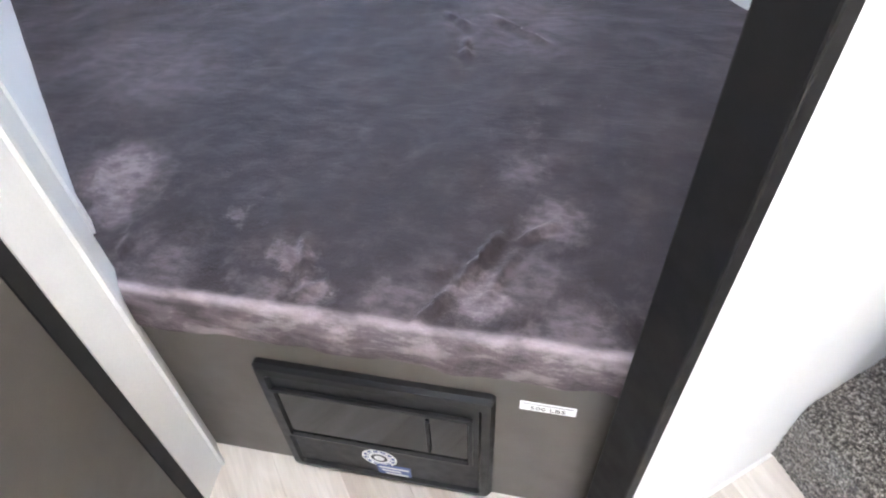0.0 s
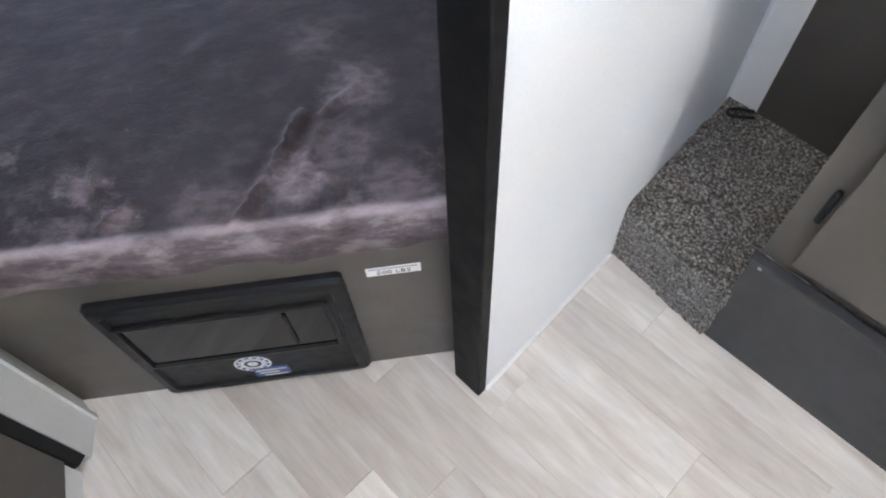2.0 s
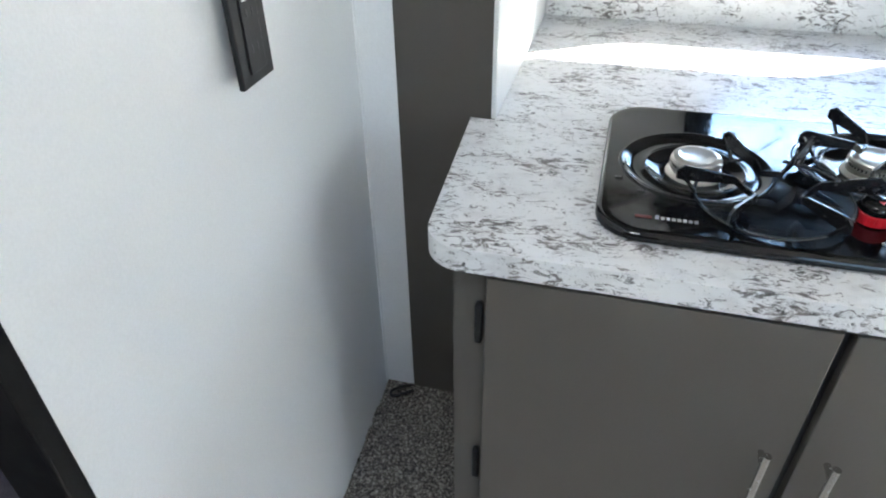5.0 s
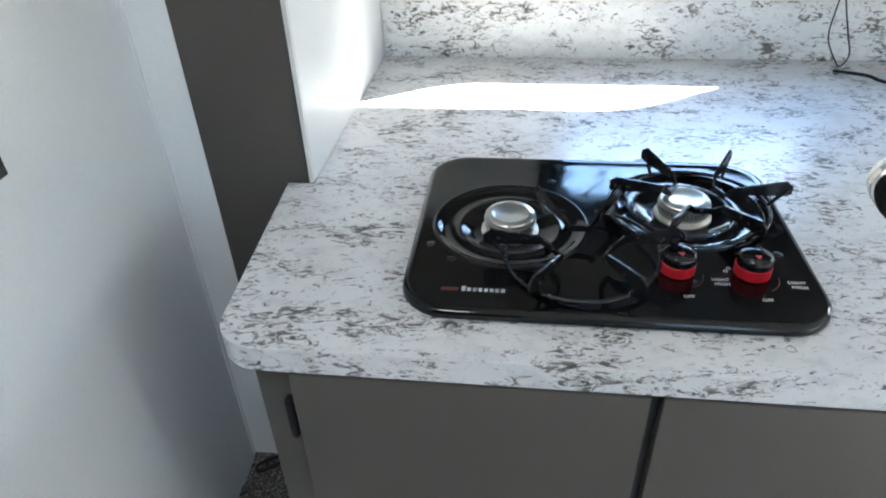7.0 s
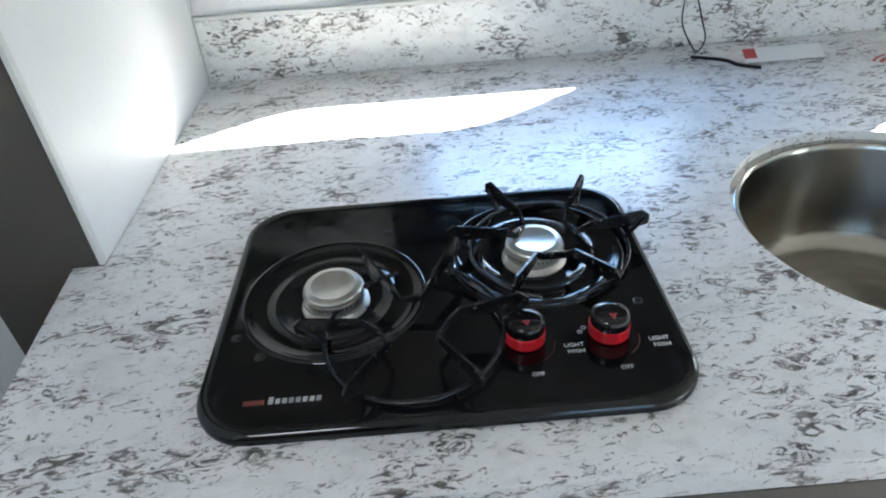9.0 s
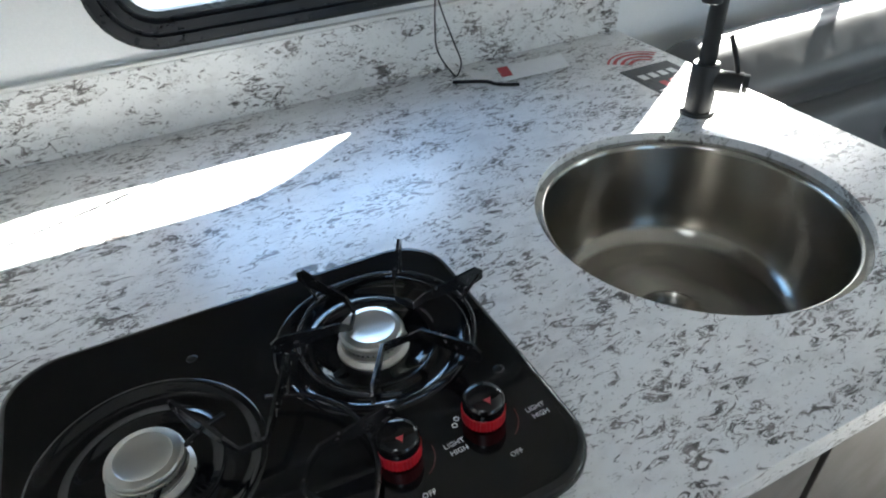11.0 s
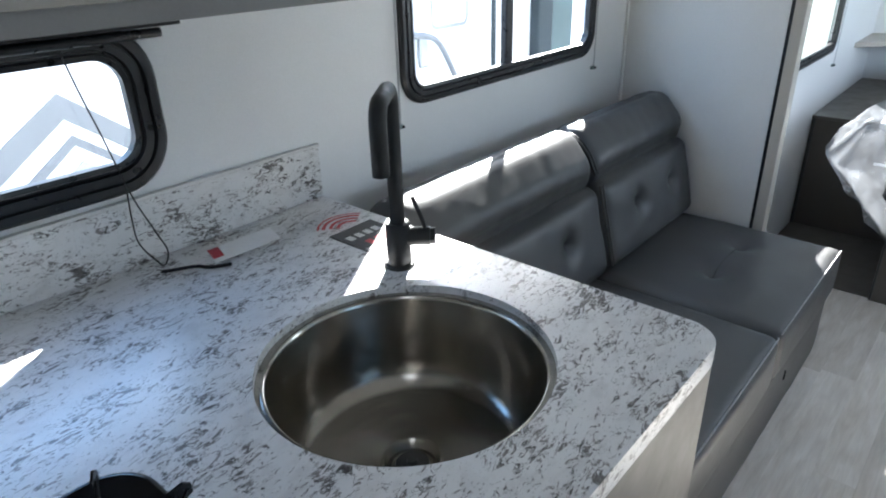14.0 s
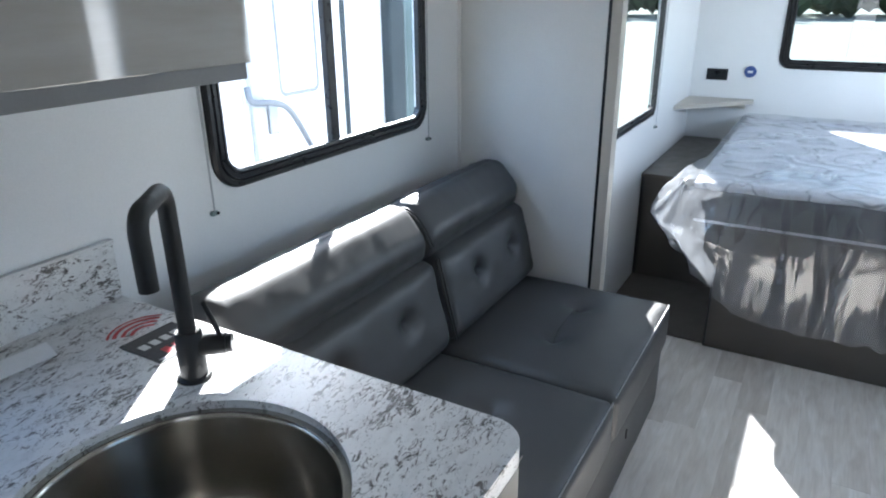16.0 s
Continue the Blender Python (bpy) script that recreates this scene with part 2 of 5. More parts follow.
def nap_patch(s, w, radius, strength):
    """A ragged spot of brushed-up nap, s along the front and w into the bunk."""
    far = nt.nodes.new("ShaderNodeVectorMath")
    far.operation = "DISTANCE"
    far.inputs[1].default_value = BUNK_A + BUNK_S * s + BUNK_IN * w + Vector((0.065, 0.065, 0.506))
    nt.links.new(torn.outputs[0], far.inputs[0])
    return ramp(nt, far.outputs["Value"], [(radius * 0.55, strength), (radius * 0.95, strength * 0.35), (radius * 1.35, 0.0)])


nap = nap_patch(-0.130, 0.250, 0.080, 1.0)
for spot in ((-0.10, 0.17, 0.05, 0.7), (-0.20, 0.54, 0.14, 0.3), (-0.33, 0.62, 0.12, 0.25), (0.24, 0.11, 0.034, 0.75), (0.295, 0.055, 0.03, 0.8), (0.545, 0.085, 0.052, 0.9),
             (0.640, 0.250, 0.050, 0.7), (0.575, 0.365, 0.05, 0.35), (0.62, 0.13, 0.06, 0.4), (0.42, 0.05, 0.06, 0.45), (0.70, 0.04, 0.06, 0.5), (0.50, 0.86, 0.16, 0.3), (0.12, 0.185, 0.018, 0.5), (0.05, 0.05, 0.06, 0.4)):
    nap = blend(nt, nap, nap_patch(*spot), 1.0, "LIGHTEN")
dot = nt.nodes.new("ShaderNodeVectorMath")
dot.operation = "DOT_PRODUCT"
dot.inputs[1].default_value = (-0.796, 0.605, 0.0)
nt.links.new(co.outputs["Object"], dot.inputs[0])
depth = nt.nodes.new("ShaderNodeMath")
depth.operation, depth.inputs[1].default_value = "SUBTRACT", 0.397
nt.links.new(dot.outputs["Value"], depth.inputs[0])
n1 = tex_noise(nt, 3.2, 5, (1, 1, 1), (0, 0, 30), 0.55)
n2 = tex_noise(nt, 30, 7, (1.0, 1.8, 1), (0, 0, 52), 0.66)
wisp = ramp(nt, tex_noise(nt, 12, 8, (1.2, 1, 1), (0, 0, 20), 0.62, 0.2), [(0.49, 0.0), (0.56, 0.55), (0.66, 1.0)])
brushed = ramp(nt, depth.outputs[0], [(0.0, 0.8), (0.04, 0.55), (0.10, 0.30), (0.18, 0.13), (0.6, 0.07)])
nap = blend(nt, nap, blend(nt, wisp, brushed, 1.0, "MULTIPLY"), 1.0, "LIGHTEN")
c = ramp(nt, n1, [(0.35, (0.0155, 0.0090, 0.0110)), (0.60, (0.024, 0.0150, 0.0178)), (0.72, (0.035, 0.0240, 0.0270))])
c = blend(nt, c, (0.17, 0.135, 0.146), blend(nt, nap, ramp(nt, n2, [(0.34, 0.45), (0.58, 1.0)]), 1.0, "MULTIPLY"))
# the front lip is rubbed pale in blotches; its crest highlight is painted into the colour
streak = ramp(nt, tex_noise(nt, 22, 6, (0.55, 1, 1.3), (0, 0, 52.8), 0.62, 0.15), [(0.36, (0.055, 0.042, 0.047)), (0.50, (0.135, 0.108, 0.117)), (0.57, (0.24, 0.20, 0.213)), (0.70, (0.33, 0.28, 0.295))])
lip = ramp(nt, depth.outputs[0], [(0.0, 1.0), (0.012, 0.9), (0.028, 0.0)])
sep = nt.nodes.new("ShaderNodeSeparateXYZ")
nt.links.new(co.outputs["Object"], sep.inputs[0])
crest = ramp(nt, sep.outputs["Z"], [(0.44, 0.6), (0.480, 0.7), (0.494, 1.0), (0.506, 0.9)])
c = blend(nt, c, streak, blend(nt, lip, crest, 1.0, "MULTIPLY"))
# a light line painted along the ridge, broken up by noise
ridge_glint = ramp(nt, depth.outputs[0], [(0.002, 0.0), (0.009, 0.7), (0.014, 0.7), (0.024, 0.0)])
glint_break = ramp(nt, tex_noise(nt, 14, 5, (0.5, 1, 1), (0, 0, 52.8), 0.6), [(0.38, 0.25), (0.56, 1.0)])
c = blend(nt, c, (0.42, 0.35, 0.375), blend(nt, ridge_glint, glint_break, 1.0, "MULTIPLY"))
c = blend(nt, c, ramp(nt, n2, [(0.30, 0.6), (0.52, 0.95), (0.70, 1.25)]), 0.6, "MULTIPLY")
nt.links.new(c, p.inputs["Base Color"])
bump(nt, p, blend(nt, n2, tex_noise(nt, 300, 2), 0.3), 0.6, 0.006)

# grey leatherette
M_LEATHER, nt, p = mat("grey_leatherette", (0.085, 0.085, 0.09), 0.48, IOR=1.65)
c = ramp(nt, tex_noise(nt, 5, 4), [(0.3, (0.033, 0.033, 0.034)), (0.7, (0.044, 0.044, 0.046))])
nt.links.new(c, p.inputs["Base Color"])
vor = nt.nodes.new("ShaderNodeTexVoronoi")
vor.inputs["Scale"].default_value = 520
tc = nt.nodes.new("ShaderNodeTexCoord")
nt.links.new(tc.outputs["Object"], vor.inputs["Vector"])
bump(nt, p, vor.outputs["Distance"], 0.22, 0.0012)
M_PIPING = painted("light_grey_piping", (0.30, 0.30, 0.31), 0.45, 0.1, 20, 300, 0.1)
M_ZIP = painted("black_zip", (0.02, 0.02, 0.02), 0.5, 0.2, 60, 400, 0.2)

# brushed stainless steel
M_STEEL, nt, p = mat("brushed_stainless", (0.36, 0.34, 0.30), 0.2, 1.0, Anisotropic=0.75, Anisotropic_Rotation=0.25)
st = tex_noise(nt, 14, 4, (1, 1, 90))
nt.links.new(ramp(nt, st, [(0.3, 0.15), (0.7, 0.27)]), p.inputs["Roughness"])
nt.links.new(ramp(nt, tex_noise(nt, 8, 4), [(0.3, (0.32, 0.30, 0.265)), (0.7, (0.40, 0.38, 0.34))]), p.inputs["Base Color"])
tan = nt.nodes.new("ShaderNodeTangent")
tan.direction_type, tan.axis = "RADIAL", "Z"
nt.links.new(tan.outputs[0], p.inputs["Tangent"])
bump(nt, p, st, 0.04, 0.0005)

# quilted mattress ticking with printed curls
M_TICK, nt, p = mat("quilted_ticking", (0.62, 0.63, 0.66), 0.7)
vor = nt.nodes.new("ShaderNodeTexVoronoi")
vor.inputs["Scale"].default_value = 3.6
tc = nt.nodes.new("ShaderNodeTexCoord")
warp = nt.nodes.new("ShaderNodeTexNoise")
warp.inputs["Scale"].default_value = 4.0
nt.links.new(tc.outputs["Object"], warp.inputs["Vector"])
mixv = nt.nodes.new("ShaderNodeVectorMath")
mixv.operation = "MULTIPLY_ADD"
mixv.inputs[1].default_value = (0.35, 0.35, 0.0)
nt.links.new(warp.outputs["Color"], mixv.inputs[0])
nt.links.new(tc.outputs["Object"], mixv.inputs[2])
nt.links.new(mixv.outputs[0], vor.inputs["Vector"])
sn = nt.nodes.new("ShaderNodeMath")
sn.operation, sn.inputs[1].default_value = "MULTIPLY", 20.0
nt.links.new(vor.outputs["Distance"], sn.inputs[0])
sn2 = nt.nodes.new("ShaderNodeMath")
sn2.operation = "SINE"
nt.links.new(sn.outputs[0], sn2.inputs[0])
curl = ramp(nt, sn2.outputs[0], [(0.0, (0.66, 0.67, 0.70)), (0.86, (0.66, 0.67, 0.70)), (0.94, (0.32, 0.33, 0.36)), (1.0, (0.30, 0.31, 0.34))])
nt.links.new(curl, p.inputs["Base Color"])
bump(nt, p, sn2.outputs[0], 0.3, 0.006)
M_TICK_SIDE = painted("grey_mattress_border", (0.085, 0.088, 0.095), 0.7, 0.1, 10, 200, 0.3)


def clear(name, gloss, rough, tint=(1, 1, 1)):
    """Thin clear sheet: lets most light straight through and mirrors a little."""
    m = bpy.data.materials.new(name)
    m.use_nodes = True
    nt = m.node_tree
    nt.nodes.remove(nt.nodes["Principled BSDF"])
    t, g, x = nt.nodes.new("ShaderNodeBsdfTransparent"), nt.nodes.new("ShaderNodeBsdfGlossy"), nt.nodes.new("ShaderNodeMixShader")
    t.inputs[0].default_value = (*tint, 1)
    g.inputs["Roughness"].default_value = rough
    x.inputs[0].default_value = gloss
    nt.links.new(t.outputs[0], x.inputs[1])
    nt.links.new(g.outputs[0], x.inputs[2])
    nt.links.new(x.outputs[0], nt.nodes["Material Output"].inputs[0])
    return m, nt, g


M_GLASS = clear("window_glass", 0.06, 0.0, (0.93, 0.96, 0.96))[0]
M_GLASS_TINT = clear("tinted_window_glass", 0.07, 0.0, (0.24, 0.275, 0.26))[0]
M_POLY, nt, g = clear("polythene_film", 0.17, 0.11, (0.95, 0.97, 1.0))
bn = nt.nodes.new("ShaderNodeBump")
bn.inputs["Strength"].default_value, bn.inputs["Distance"].default_value = 0.25, 0.008
nt.links.new(tex_noise(nt, 17, 3, (1, 1, 0.14)), bn.inputs["Height"])
nt.links.new(bn.outputs[0], g.inputs["Normal"])
# the film is faintly milky: it scatters part of the light that passes
milk, mixed, back_ = nt.nodes.new("ShaderNodeBsdfTranslucent"), nt.nodes.new("ShaderNodeMixShader"), nt.nodes.new("ShaderNodeBsdfDiffuse")
both = nt.nodes.new("ShaderNodeMixShader")
milk.inputs[0].default_value = back_.inputs[0].default_value = (0.85, 0.88, 0.93, 1)
nt.links.new(milk.outputs[0], both.inputs[1])
nt.links.new(back_.outputs[0], both.inputs[2])
nt.links.new(ramp(nt, tex_noise(nt, 6, 5, (1, 1, 0.5), (0, 0, 0), 0.65, 0.8), [(0.40, 0.10), (0.58, 0.22), (0.74, 0.50)]), mixed.inputs[0])
outp = nt.nodes["Material Output"]
nt.links.new(outp.inputs[0].links[0].from_socket, mixed.inputs[1])
nt.links.new(both.outputs[0], mixed.inputs[2])
nt.links.new(mixed.outputs[0], outp.inputs[0])


# ---- mesh helpers ----
def part(name, bm, material, parent=None, label="", smooth=None):
    """Links a bmesh as one mesh object, under a thing or a part."""
    me = bpy.data.meshes.new(name)
    bmesh.ops.recalc_face_normals(bm, faces=bm.faces)
    bm.to_mesh(me)
    bm.free()
    me.materials.append(material)
    if smooth is not None:
        me.polygons.foreach_set("use_smooth", [True] * len(me.polygons))
        me.set_sharp_from_angle(angle=radians(smooth))
    ob = new(name, me)
    if parent:
        ob.parent = parent
    if label:
        tagged(ob, label)
    return ob


def thing(name, label, category, group="", kind=""):
    return tagged(new(name), label, category, group, kind)


def add_box(bm, lo, hi, bevel=0.0, seg=2, m=None):
    """A box from corner lo to corner hi, its edges rounded by bevel."""
    v = bmesh.ops.create_cube(bm, size=1)["verts"]
    lo, hi = Vector(lo), Vector(hi)
    for q in v:
        q.co = Vector([lo[k] + (q.co[k] + 0.5) * (hi[k] - lo[k]) for k in range(3)])
    if bevel:
        edges = list({e for q in v for e in q.link_edges})
        r = bmesh.ops.bevel(bm, geom=edges, offset=bevel, segments=seg, profile=0.5, affect="EDGES")
        v = r["verts"]
    if m is not None:
        done = set()
        todo = list(v)
        while todo:
            q = todo.pop()
            if q in done:
                continue
            done.add(q)
            todo += [e.other_vert(q) for e in q.link_edges]
        bmesh.ops.transform(bm, matrix=m, verts=list(done))
    return bm


def box(lo, hi, bevel=0.0, seg=2, m=None):
    return add_box(bmesh.new(), lo, hi, bevel, seg, m)


def lathe(profile, n=48, at=(0, 0, 0), bm=None):
    """Turns (radius, height) pairs round the z axis at a place."""
    bm = bm or bmesh.new()
    rings = []
    for r, z in profile:
        if r < 1e-6:
            rings.append([bm.verts.new((at[0], at[1], at[2] + z))])
        else:
            rings.append([bm.verts.new((at[0] + r * math.cos(2 * math.pi * k / n), at[1] + r * math.sin(2 * math.pi * k / n), at[2] + z)) for k in range(n)])
    for a, b in zip(rings, rings[1:]):
        for k in range(n):
            q = [a[k % len(a)], a[(k + 1) % len(a)], b[(k + 1) % len(b)], b[k % len(b)]]
            q = list(dict.fromkeys(q))
            if len(q) > 2:
                bm.faces.new(q)
    return bm


def tube(points, r, n=10, bm=None, flat=1.0, closed=False, caps=True):
    """A rod of radius r along a line of points; flat squeezes it sideways."""
    bm = bm or bmesh.new()
    pts = [Vector(q) for q in points]
    rings = []
    up = Vector((0, 0, 1))
    for i, q in enumerate(pts):
        a = pts[i - 1] if i or closed else q
        b = pts[(i + 1) % len(pts)] if i + 1 < len(pts) or closed else q
        d = (b - a).normalized()
        if i:
            side = side - d * side.dot(d)
        else:
            side = d.cross(up)
            if side.length < 1e-3:
                side = d.cross(Vector((0.6, 0.8, 0)))
        side.normalize()
        top = side.cross(d).normalized()
        rings.append([bm.verts.new(q + side * (r * flat * math.cos(2 * math.pi * k / n)) + top * (r * math.sin(2 * math.pi * k / n))) for k in range(n)])
    pairs = list(zip(rings, rings[1:])) + ([(rings[-1], rings[0])] if closed else [])
    for a, b in pairs:
        for k in range(n):
            bm.faces.new((a[k], a[(k + 1) % n], b[(k + 1) % n], b[k]))
    if caps and not closed:
        bm.faces.new(rings[0][::-1])
        bm.faces.new(rings[-1])
    return bm


def smooth_line(points, n=8):
    """A Catmull-Rom line through the points."""
    p = [Vector(q) for q in points]
    p = [p[0] * 2 - p[1]] + p + [p[-1] * 2 - p[-2]]
    out = []
    for a, b, c, d in zip(p, p[1:], p[2:], p[3:]):
        for k in range(n):
            t = k / n
            out.append(0.5 * ((2 * b) + (c - a) * t + (2 * a - 5 * b + 4 * c - d) * t * t + (3 * b - a - 3 * c + d) * t ** 3))
    return out + [p[-2]]


def prism(outline, z0, z1, bm=None):
    """An upright block on a plan outline."""
    bm = bm or bmesh.new()
    a = [bm.verts.new((x, y, z0)) for x, y in outline]
    b = [bm.verts.new((x, y, z1)) for x, y in outline]
    bm.faces.new(a[::-1])
    bm.faces.new(b)
    n = len(outline)
    for k in range(n):
        bm.faces.new((a[k], a[(k + 1) % n], b[(k + 1) % n], b[k]))
    return bm


def round_rect(x0, y0, x1, y1, r, n=8):
    out = []
    for cx, cy, a0 in ((x1 - r, y1 - r, 0), (x0 + r, y1 - r, 90), (x0 + r, y0 + r, 180), (x1 - r, y0 + r, 270)):
        for k in range(n + 1):
            a = radians(a0 + 90 * k / n)
            out.append((cx + r * math.cos(a), cy + r * math.sin(a)))
    return out


def loft(loops, bm=None, close_ends=False, ring=False):
    """Joins closed loops of equal length by quads."""
    bm = bm or bmesh.new()
    vs = [[bm.verts.new(q) for q in lp] for lp in loops]
    n = len(vs[0])
    pairs = list(zip(vs, vs[1:])) + ([(vs[-1], vs[0])] if ring else [])
    for a, b in pairs:
        for k in range(n):
            bm.faces.new((a[k], a[(k + 1) % n], b[(k + 1) % n], b[k]))
    if close_ends:
        bm.faces.new(vs[0][::-1])
        bm.faces.new(vs[-1])
    return bm


def pillow(lo, hi, r, puff=(0, 0, 0), tufts=(), n=(16, 16, 8), wob=0.0, seed=0):
    """A rounded, puffed-out cushion block; tufts: (place, depth, spread, axis) pinches."""
    bm = bmesh.new()
    lo, hi = Vector(lo), Vector(hi)
    c, h = (lo + hi) / 2, (hi - lo) / 2
    seen = {}

    def vert(u):
        key = tuple(round(a, 5) for a in u)
        if key in seen:
            return seen[key]
        q = Vector([u[k] * h[k] for k in range(3)])
        inner = Vector([max(-(h[k] - r), min(h[k] - r, q[k])) for k in range(3)])
        o = q - inner
        if o.length > 1e-9:
            q = inner + o.normalized() * min(r, max(abs(a) for a in o))
        for k in range(3):
            a, b = (k + 1) % 3, (k + 2) % 3
            q[k] += puff[k] * u[k] * (1 - u[a] ** 4) * (1 - u[b] ** 4)
        q += c
        for place, depth, spread, ax in tufts:
            d2 = sum((q[k] - place[k]) ** 2 for k in range(3) if k != ax[0])
            if (q[ax[0]] - c[ax[0]]) * ax[1] > 0:
                q[ax[0]] -= ax[1] * depth * (math.exp(-d2 / spread ** 2) + 0.9 * math.exp(-d2 / (spread * 0.28) ** 2))
        if wob:
            q += noise.noise_vector(q * 9 + Vector((seed, 0, 0))) * wob
        seen[key] = bm.verts.new(q)
        return seen[key]

    for k in range(3):
        a, b = (k + 1) % 3, (k + 2) % 3
        for s in (-1, 1):
            grid = []
            for i in range(n[a] + 1):
                row = []
                for j in range(n[b] + 1):
                    u = [0, 0, 0]
                    u[k], u[a], u[b] = s, -1 + 2 * i / n[a], -1 + 2 * j / n[b]
                    row.append(vert(u))
                grid.append(row)
            for i in range(n[a]):
                for j in range(n[b]):
                    bm.faces.new((grid[i][j], grid[i + 1][j], grid[i + 1][j + 1], grid[i][j + 1]))
    return bm


def lettering(text, size, m, material, parent, name="lettering", depth=0.0002):
    """Flat letters in the built-in font, centred on the pose m."""
    cu = bpy.data.curves.new(name, "FONT")
    cu.body, cu.size, cu.extrude = text, size, depth
    cu.align_x, cu.align_y = "CENTER", "CENTER"
    cu.resolution_u = 2
    tmp = bpy.data.objects.new("tmp", cu)
    scene.collection.objects.link(tmp)
    me = bpy.data.meshes.new_from_object(tmp.evaluated_get(bpy.context.evaluated_depsgraph_get()))
    bpy.data.objects.remove(tmp)
    me.materials.clear()
    me.materials.append(material)
    me.transform(m)
    ob = new(name, me)
    ob.parent = parent
    return ob


def wall_x(name, x0, x1, y0, y1, z0, z1, holes, material):
    """A wall along x with rectangular openings (x0, x1, z0, z1)."""
    bm = bmesh.new()
    x = x0
    for a, b, c, d in sorted(holes):
        if a > x:
            add_box(bm, (x, y0, z0), (a, y1, z1))
        if c > z0:
            add_box(bm, (a, y0, z0), (b, y1, c))
        if d < z1:
            add_box(bm, (a, y0, d), (b, y1, z1))
        x = b
    add_box(bm, (x, y0, z0), (x1, y1, z1))
    return tagged(part(name, bm, material), kind="structure")


def wall_y(name, y0, y1, x0, x1, z0, z1, holes, material):
    ob = wall_x(name, y0, y1, -x1, -x0, z0, z1, holes, material)
    ob.data.transform(Matrix(((0, -1, 0, 0), (1, 0, 0, 0), (0, 0, 1, 0), (0, 0, 0, 1))))
    return ob


def rv_window(name, x0, x1, z0, z1, y, depth, r, band, label, mullions=(), glass=None):
    """Rounded black-framed window in a wall at y; inner face stands proud."""
    w = thing(name, label, "window", kind="structure")
    loops = []
    for inset, dy in ((0.0, 0.0), (0.0, -0.010), (0.006, -0.016), (band * 0.34, -0.016), (band * 0.38, -0.009), (band * 0.44, -0.009), (band * 0.48, -0.017),
                      (band * 0.70, -0.017), (band * 0.74, -0.008), (band * 0.80, -0.008), (band * 0.84, -0.014), (band, -0.012), (band, 0.006), (0.030, 0.006), (0.030, depth)):
        rr = max(0.012, r - inset * 0.85)
        loops.append([(a, y + dy, b) for a, b in round_rect(x0 + inset, z0 + inset, x1 - inset, z1 - inset, rr)])
    part("window_frame", loft(loops), M_RUBBER, w, smooth=35)
    edges = [x0 + band] + sorted(mullions) + [x1 - band]
    for k, (a, b) in enumerate(zip(edges, edges[1:])):
        bm = bmesh.new()
        bm.faces.new([bm.verts.new((q, y + 0.008 + 0.005 * (k % 2), s)) for q, s in round_rect(a - 0.004, z0 + band - 0.004, b + 0.004, z1 - band + 0.004, max(0.012, r - band) if len(edges) == 2 else 0.012)])
        pane = part("pane", bm, glass or M_GLASS, w)
        pane.visible_shadow = False
    for a in mullions:
        part("mullion", box((a - 0.019, y - 0.004, z0 + band - 0.004), (a + 0.019, y + 0.020, z1 - band + 0.004), 0.004), M_RUBBER, w)
    for k in range(5):
        a = x0 + r + (x1 - x0 - 2 * r) * k / 4
        part("screw", lathe([(0.0, -0.003), (0.003, -0.002), (0.0035, 0.002)], 8), M_BLACK, w).matrix_basis = pose(a, y - 0.0165, z0 + band * 0.18, 90, 0, 0)
    return w


# ---- the large structure ----
W1 = (0.585, 1.292, 1.056, 1.368)      # window over the counter: x0, x1, z0, z1
W2 = (1.955, 2.972, 1.066, 1.605)         # window over the sofa
W3 = (3.55, 4.565, 0.900, 1.75)          # window beside the bed
W4 = (-0.45, 0.912, 1.072, 1.62)         # window in the end wall (y0, y1, z0, z1)
W5 = (3.6, 4.9, 1.05, 1.70)            # unseen window added in the opposite wall


def hole(w, g=0.032):
    return (w[0] + g, w[1] - g, w[2] + g, w[3] - g)


wall_x("wall_slide", 0.15, 3.36, WALL, WALL + 0.022, 0.0, CEIL, [hole(W1), hole(W2)], M_WALL)
wall_x("wall_side", 3.301, FRONT + 0.06, SIDE, SIDE + 0.022, 0.0, CEIL, [hole(W3)], M_WALL)
wall_x("wall_opposite", REAR, FRONT + 0.06, OPP - 0.06, OPP, 0.0, CEIL, [(UNSEEN_DOOR[0] + 0.12, UNSEEN_DOOR[1] - 0.12, 1.15, 1.75), (2.73, 2.88, 0.95, 1.85), hole(W5)], M_WALL)
wall_y("wall_front", OPP - 0.06, SIDE + 0.06, FRONT, FRONT + 0.022, 0.0, CEIL, [hole(W4)], M_WALL)
# the opening in the rear wall is assumed, for the bunk fill
wall_y("wall_rear", OPP - 0.06, WALL + 0.06, REAR - 0.06, REAR, 0.0, CEIL, [(0.2, 1.2, 1.0, 1.5)], M_PANEL)
# the square left open near the bunk is added for the overhead fill lamp
bm = bmesh.new()
add_box(bm, (REAR - 0.06, OPP - 0.06, CEIL), (-0.01, SIDE + 0.02, CEIL + 0.05))
add_box(bm, (0.33, OPP - 0.06, CEIL), (FRONT + 0.06, SIDE + 0.02, CEIL + 0.05))
add_box(bm, (-0.01, OPP - 0.06, CEIL), (0.33, 0.08, CEIL + 0.05))
add_box(bm, (-0.01, 0.42, CEIL), (0.33, SIDE + 0.02, CEIL + 0.05))
add_box(bm, (0.15, SIDE + 0.021, CEIL), (3.36, WALL + 0.03, CEIL + 0.05))
tagged(part("ceiling", bm, M_CEIL), kind="structure")
wall_x("wall_bunk_side", REAR, -0.05, SIDE, SIDE + 0.05, 0.0, CEIL, [], M_PANEL)
